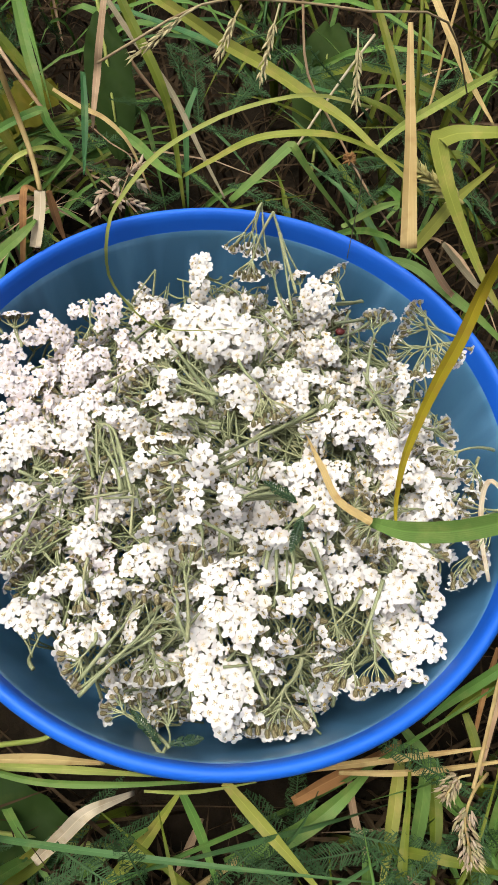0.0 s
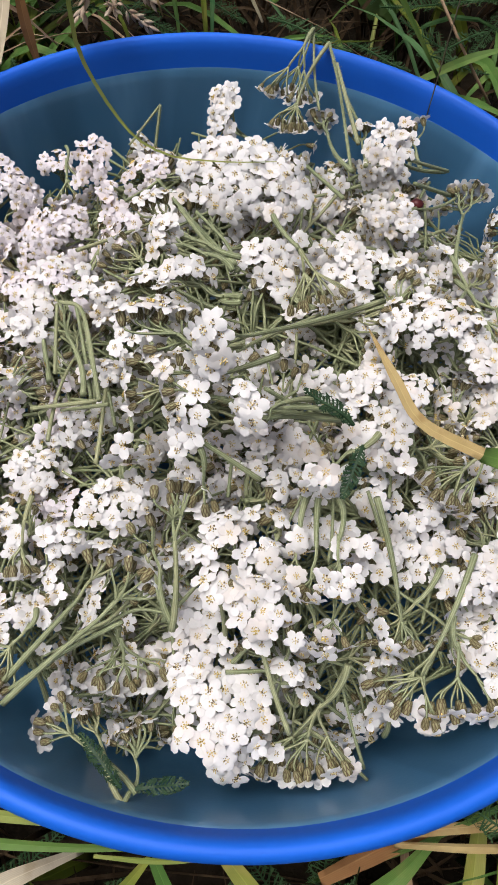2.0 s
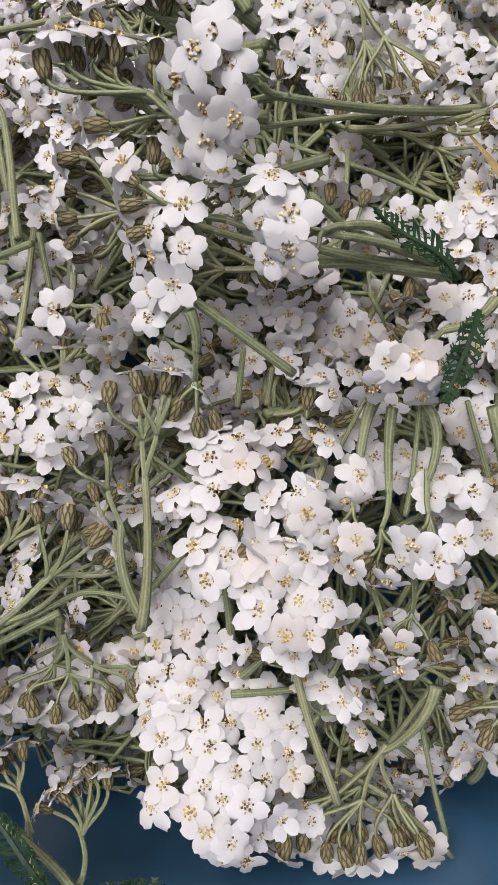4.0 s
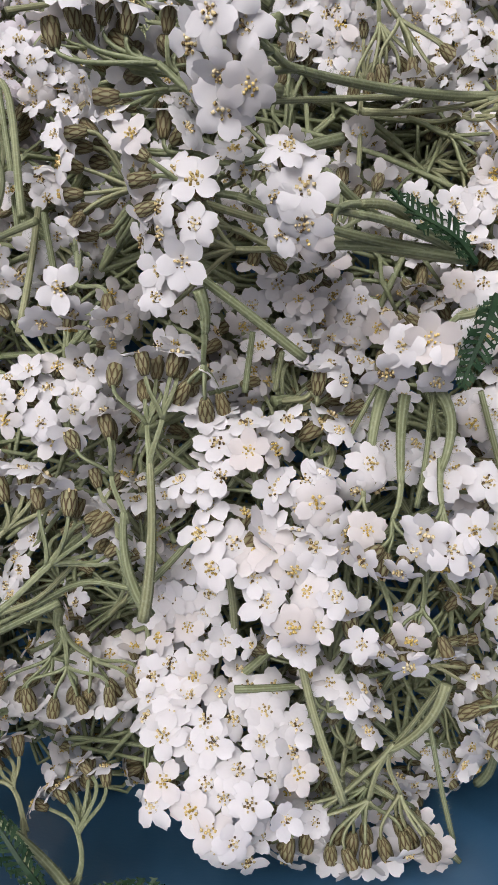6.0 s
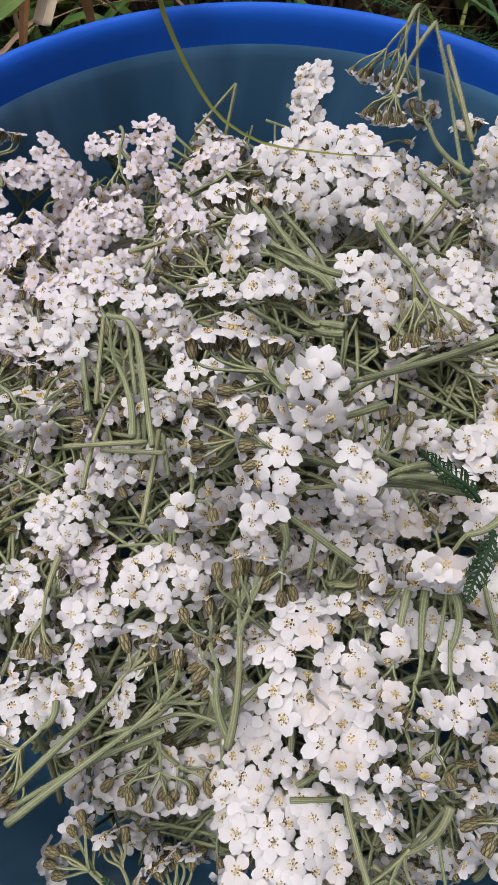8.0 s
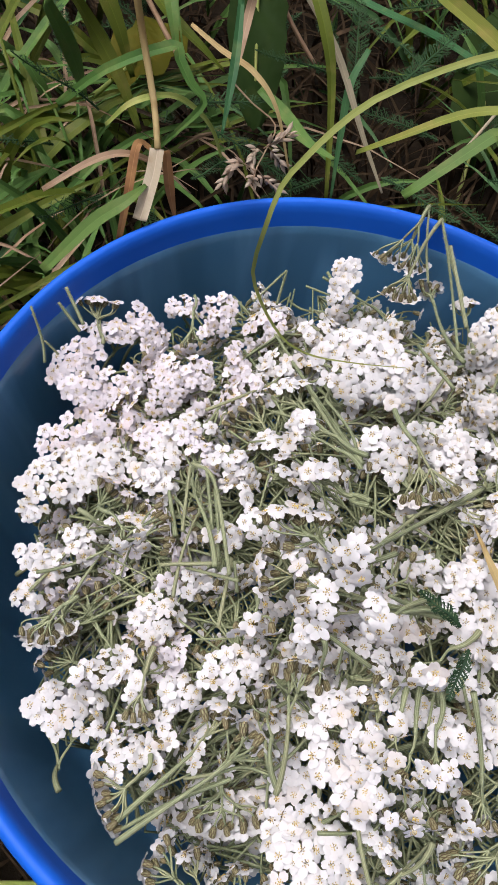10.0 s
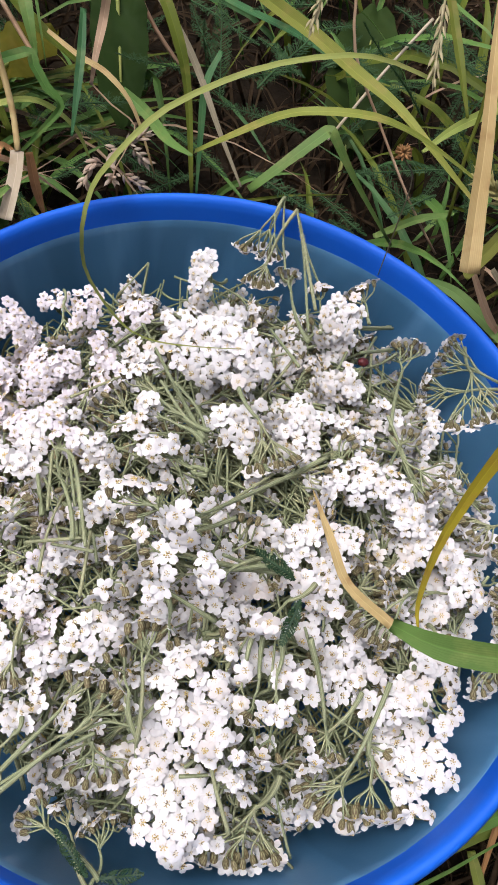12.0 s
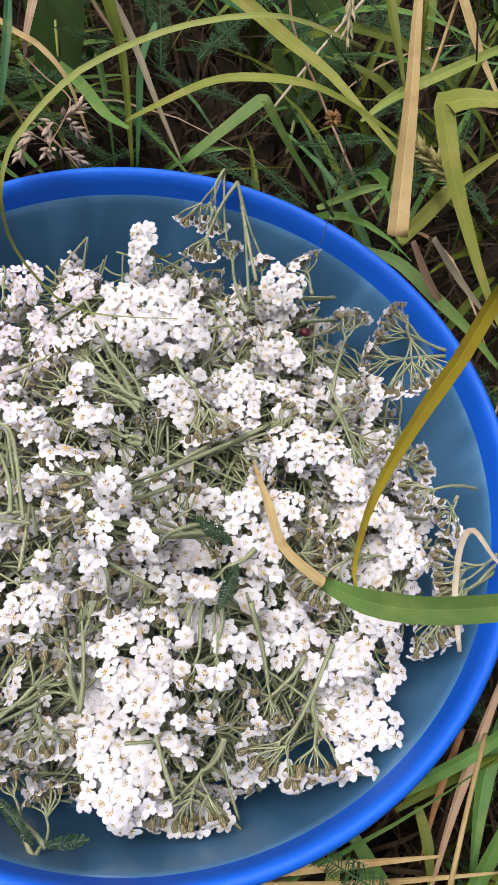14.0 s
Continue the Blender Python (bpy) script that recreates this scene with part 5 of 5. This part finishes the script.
# dock leaves
def dock_leaf(at, way, long, wide, label, material=None):
    rng = random.Random(int(at[0]))
    bm = bmesh.new()
    rows = []
    for i in range(15):
        s = i / 14
        half = wide / 2 * math.sin(math.pi * (0.06 + 0.9 * s)) ** 0.7
        row = []
        for j in range(9):
            v = j / 4 - 1
            vein = 0.004 * abs(math.sin(s * 22 - abs(v) * 5)) * (1 - abs(v)) * 0.5
            row.append(bm.verts.new((half * v * (1 + 0.04 * math.sin(s * 40 + j)), long * s, 0.25 * abs(v) * half + vein - 0.12 * long * s * s + 0.003 * math.sin(s * 17 + v * 4))))
        rows.append(row)
    for a, b in zip(rows, rows[1:]):
        for j in range(8):
            bm.faces.new((a[j], a[j + 1], b[j + 1], b[j]))
    top = thing("dock_leaf", Vector(at) * 0.001 + Vector((0, 0, RIM)), label, "leaf", "broad leaves in the meadow")
    m = Vector(way).normalized().to_track_quat("Y", "Z").to_matrix().to_4x4()
    part("leaf_blade", bm, material or DOCK, top).matrix_local = m
    bm = bmesh.new()
    tube(bm, [m @ Vector((0, long * (s - 0.25), 0.0006 - 0.12 * long * max(0, s - 0.25) ** 2)) for s in (0, 0.15, 0.3, 0.5, 0.7, 0.9, 1.1)], 0.0016, 0.0006, 5)
    part("midrib", bm, PALE, top)


dock_leaf((-84, 262, 36), (0.19, -0.82, -0.50), 0.082, 0.029, "broad dark green dock leaf behind the basin")
dock_leaf((66, 295, -80), (0.1, 0.9, 0.35), 0.12, 0.052, "broad dark green dock leaf deep in the grass")
dock_leaf((-147, 221, -23), (0.5, 0.6, 0.3), 0.05, 0.036, "yellowing round leaf among the grass", YELLOWING)
dock_leaf((-64, -172, -80), (-0.9, 0.1, 0.1), 0.10, 0.05, "broad green leaf low in front of the basin")

# a small brown clover-like flower
bm = bmesh.new()
rng = random.Random(9)
for k in range(46):
    z, ang = rng.uniform(-0.6, 1), rng.uniform(0, 6.28)
    d = Vector((math.cos(ang) * math.sqrt(1 - z * z), math.sin(ang) * math.sqrt(1 - z * z), z))
    tube(bm, [d * 0.001, d * 0.0024, d * rng.uniform(0.0028, 0.0040)], 0.0007, 0.0002, 5)
tagged(part("brown_flower", bm, RUST, at=(0.049, 0.107, RIM + 0.077)), "withered reddish brown flower head in the grass", "flower")
stalk([(49, 107, 76), (60, 118, 57), (64, 122, 25), (67, 125, -8)], 0.6, GREYDRY, "hair-thin dry stalk of the withered flower leaning over the rim")


# feathery yarrow leaves in the meadow
rng = random.Random(31)
for k in range(150):
    if k < 66:
        x, y, z = rng.uniform(-0.17, 0.20), rng.uniform(0.155, 0.34), rng.uniform(-0.06, 0.015)
    elif k < 130:
        x, y, z = rng.uniform(-0.18, 0.06), rng.uniform(-0.26, -0.165), rng.uniform(-0.075, -0.03)
    else:
        ang = rng.uniform(-1.2, 0.6)
        x, y, z = 0.19 * math.cos(ang) * rng.uniform(0.95, 1.2), 0.19 * math.sin(ang), rng.uniform(-0.07, -0.03)
    ob = part("yarrow_leaf", feather_leaf(rng.uniform(0.035, 0.07), rng.uniform(0.003, 0.0055), 400 + k), LEAF, smooth=False)
    m = Vector((rng.uniform(-1, 1), rng.uniform(-1, 1), rng.uniform(-.2, .5))).to_track_quat("Y", "Z").to_matrix().to_4x4()
    m.translation = (x, y, z + RIM)
    ob.matrix_world = m
    tagged(ob, "dark green feathery yarrow leaf growing in the meadow", "leaf", "yarrow leaves in the meadow")

# the meadow: many blades, thatch below with the gaps' shade in its colour
SWARD = ((GREEN, 470, "green meadow grass round the basin", 0.002, 0.007), (OLIVE, 430, "olive meadow grass round the basin", 0.002, 0.008), (BLUEGREEN, 240, "blue-green meadow grass round the basin", 0.0016, 0.005), (DRY, 200, "dry straw in the meadow", 0.001, 0.0028), (SHADED_THATCH, 6500, "brown dead grass low in the meadow", 0.0008, 0.0035))
for material, count, label, thin_, wide_ in SWARD:
    rng = random.Random(label)
    bm = bmesh.new()
    made = 0
    while made < count:
        x, y = rng.uniform(-0.42, 0.45), rng.uniform(-0.40, 0.72)
        if made % 5 == 0:
            x, y = rng.uniform(-0.24, 0.24), rng.uniform(-0.30, -0.12)
        elif made % 5 == 1 and material in (GREEN, OLIVE, DRY):
            x, y = rng.uniform(-0.26, -0.12), rng.uniform(0.04, 0.26)
        r = math.hypot(x, y)
        if r < 0.158:
            continue
        made += 1
        low = material is SHADED_THATCH
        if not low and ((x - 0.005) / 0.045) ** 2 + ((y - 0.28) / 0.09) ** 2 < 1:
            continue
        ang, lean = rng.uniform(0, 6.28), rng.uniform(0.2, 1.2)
        # live blades grow taller further out, to shade the ground
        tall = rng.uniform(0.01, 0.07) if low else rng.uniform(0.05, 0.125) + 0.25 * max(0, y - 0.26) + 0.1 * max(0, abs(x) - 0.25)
        out = Vector((math.cos(ang), math.sin(ang), 0))
        a = Vector((x, y, 0.0))
        b = a + out * tall * lean * 0.5 + Vector((0, 0, tall * rng.uniform(0.7, 1.1)))
        c = a + out * tall * lean * 1.6 + Vector((0, 0, tall * rng.uniform(0.25, 1.0)))
        pts = bend(a, b, c, 4 if low else 7)
        if any(math.hypot(q.x, q.y) < 0.155 and q.z > -1 for q in pts):
            continue
        facing = (LOOK + Vector([rng.uniform(-.7, .7) for _ in range(3)])).normalized()
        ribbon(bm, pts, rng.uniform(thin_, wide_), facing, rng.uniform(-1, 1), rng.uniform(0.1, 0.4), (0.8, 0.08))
    tagged(part("dead_grass" if material is SHADED_THATCH else "meadow_grass", bm, material), label, "grass", kind="stuff")

# the meadow goes on all round
for material, count, label in ((GREEN, 5200, "green meadow grass further off"), (OLIVE, 3600, "olive meadow grass further off"), (STRAW, 1200, "dry straw in the meadow further off")):
    rng = random.Random(label)
    bm = bmesh.new()
    for k in range(count):
        r, ang = 0.38 + 2.2 * rng.random() ** 1.5, rng.uniform(0, 6.28)
        a = Vector((r * math.cos(ang), 0.12 + r * math.sin(ang) * 1.05, 0.0))
        if abs(a.x) < 0.40 and -0.38 < a.y < 0.70:
            continue
        way, tall = rng.uniform(0, 6.28), rng.uniform(0.10, 0.30)
        out = Vector((math.cos(way), math.sin(way), 0)) * tall
        pts = bend(a, a + out * 0.25 + Vector((0, 0, tall)), a + out * rng.uniform(0.4, 1.2) + Vector((0, 0, tall * rng.uniform(0.5, 1.1))), 4)
        ribbon(bm, pts, rng.uniform(0.004, 0.011), Vector((math.cos(way), math.sin(way), 0.6)), 0.0, 0.3, (0.8, 0.1))
    tagged(part("meadow_grass", bm, material), label, "grass", kind="stuff")

# and thins out in tufts towards the distance
for material, count, label in ((GREEN, 9000, "green meadow grass in the distance"), (OLIVE, 6000, "olive meadow grass in the distance")):
    rng = random.Random(label)
    bm = bmesh.new()
    for k in range(count):
        r, ang = 2.1 + 5.0 * rng.random() ** 1.2, rng.uniform(0, 6.28)
        a = Vector((r * math.cos(ang), 0.12 + r * math.sin(ang), 0.0))
        way, tall = rng.uniform(0, 6.28), rng.uniform(0.12, 0.32)
        out = Vector((math.cos(way), math.sin(way), 0)) * tall
        pts = bend(a, a + out * 0.3 + Vector((0, 0, tall)), a + out * rng.uniform(0.6, 1.4) + Vector((0, 0, tall * rng.uniform(0.4, 1.0))), 3)
        ribbon(bm, pts, rng.uniform(0.012, 0.034), Vector((math.cos(way), math.sin(way), 0.6)), 0.0, 0.3, (0.8, 0.1))
    tagged(part("meadow_grass", bm, material), label, "grass", kind="stuff")
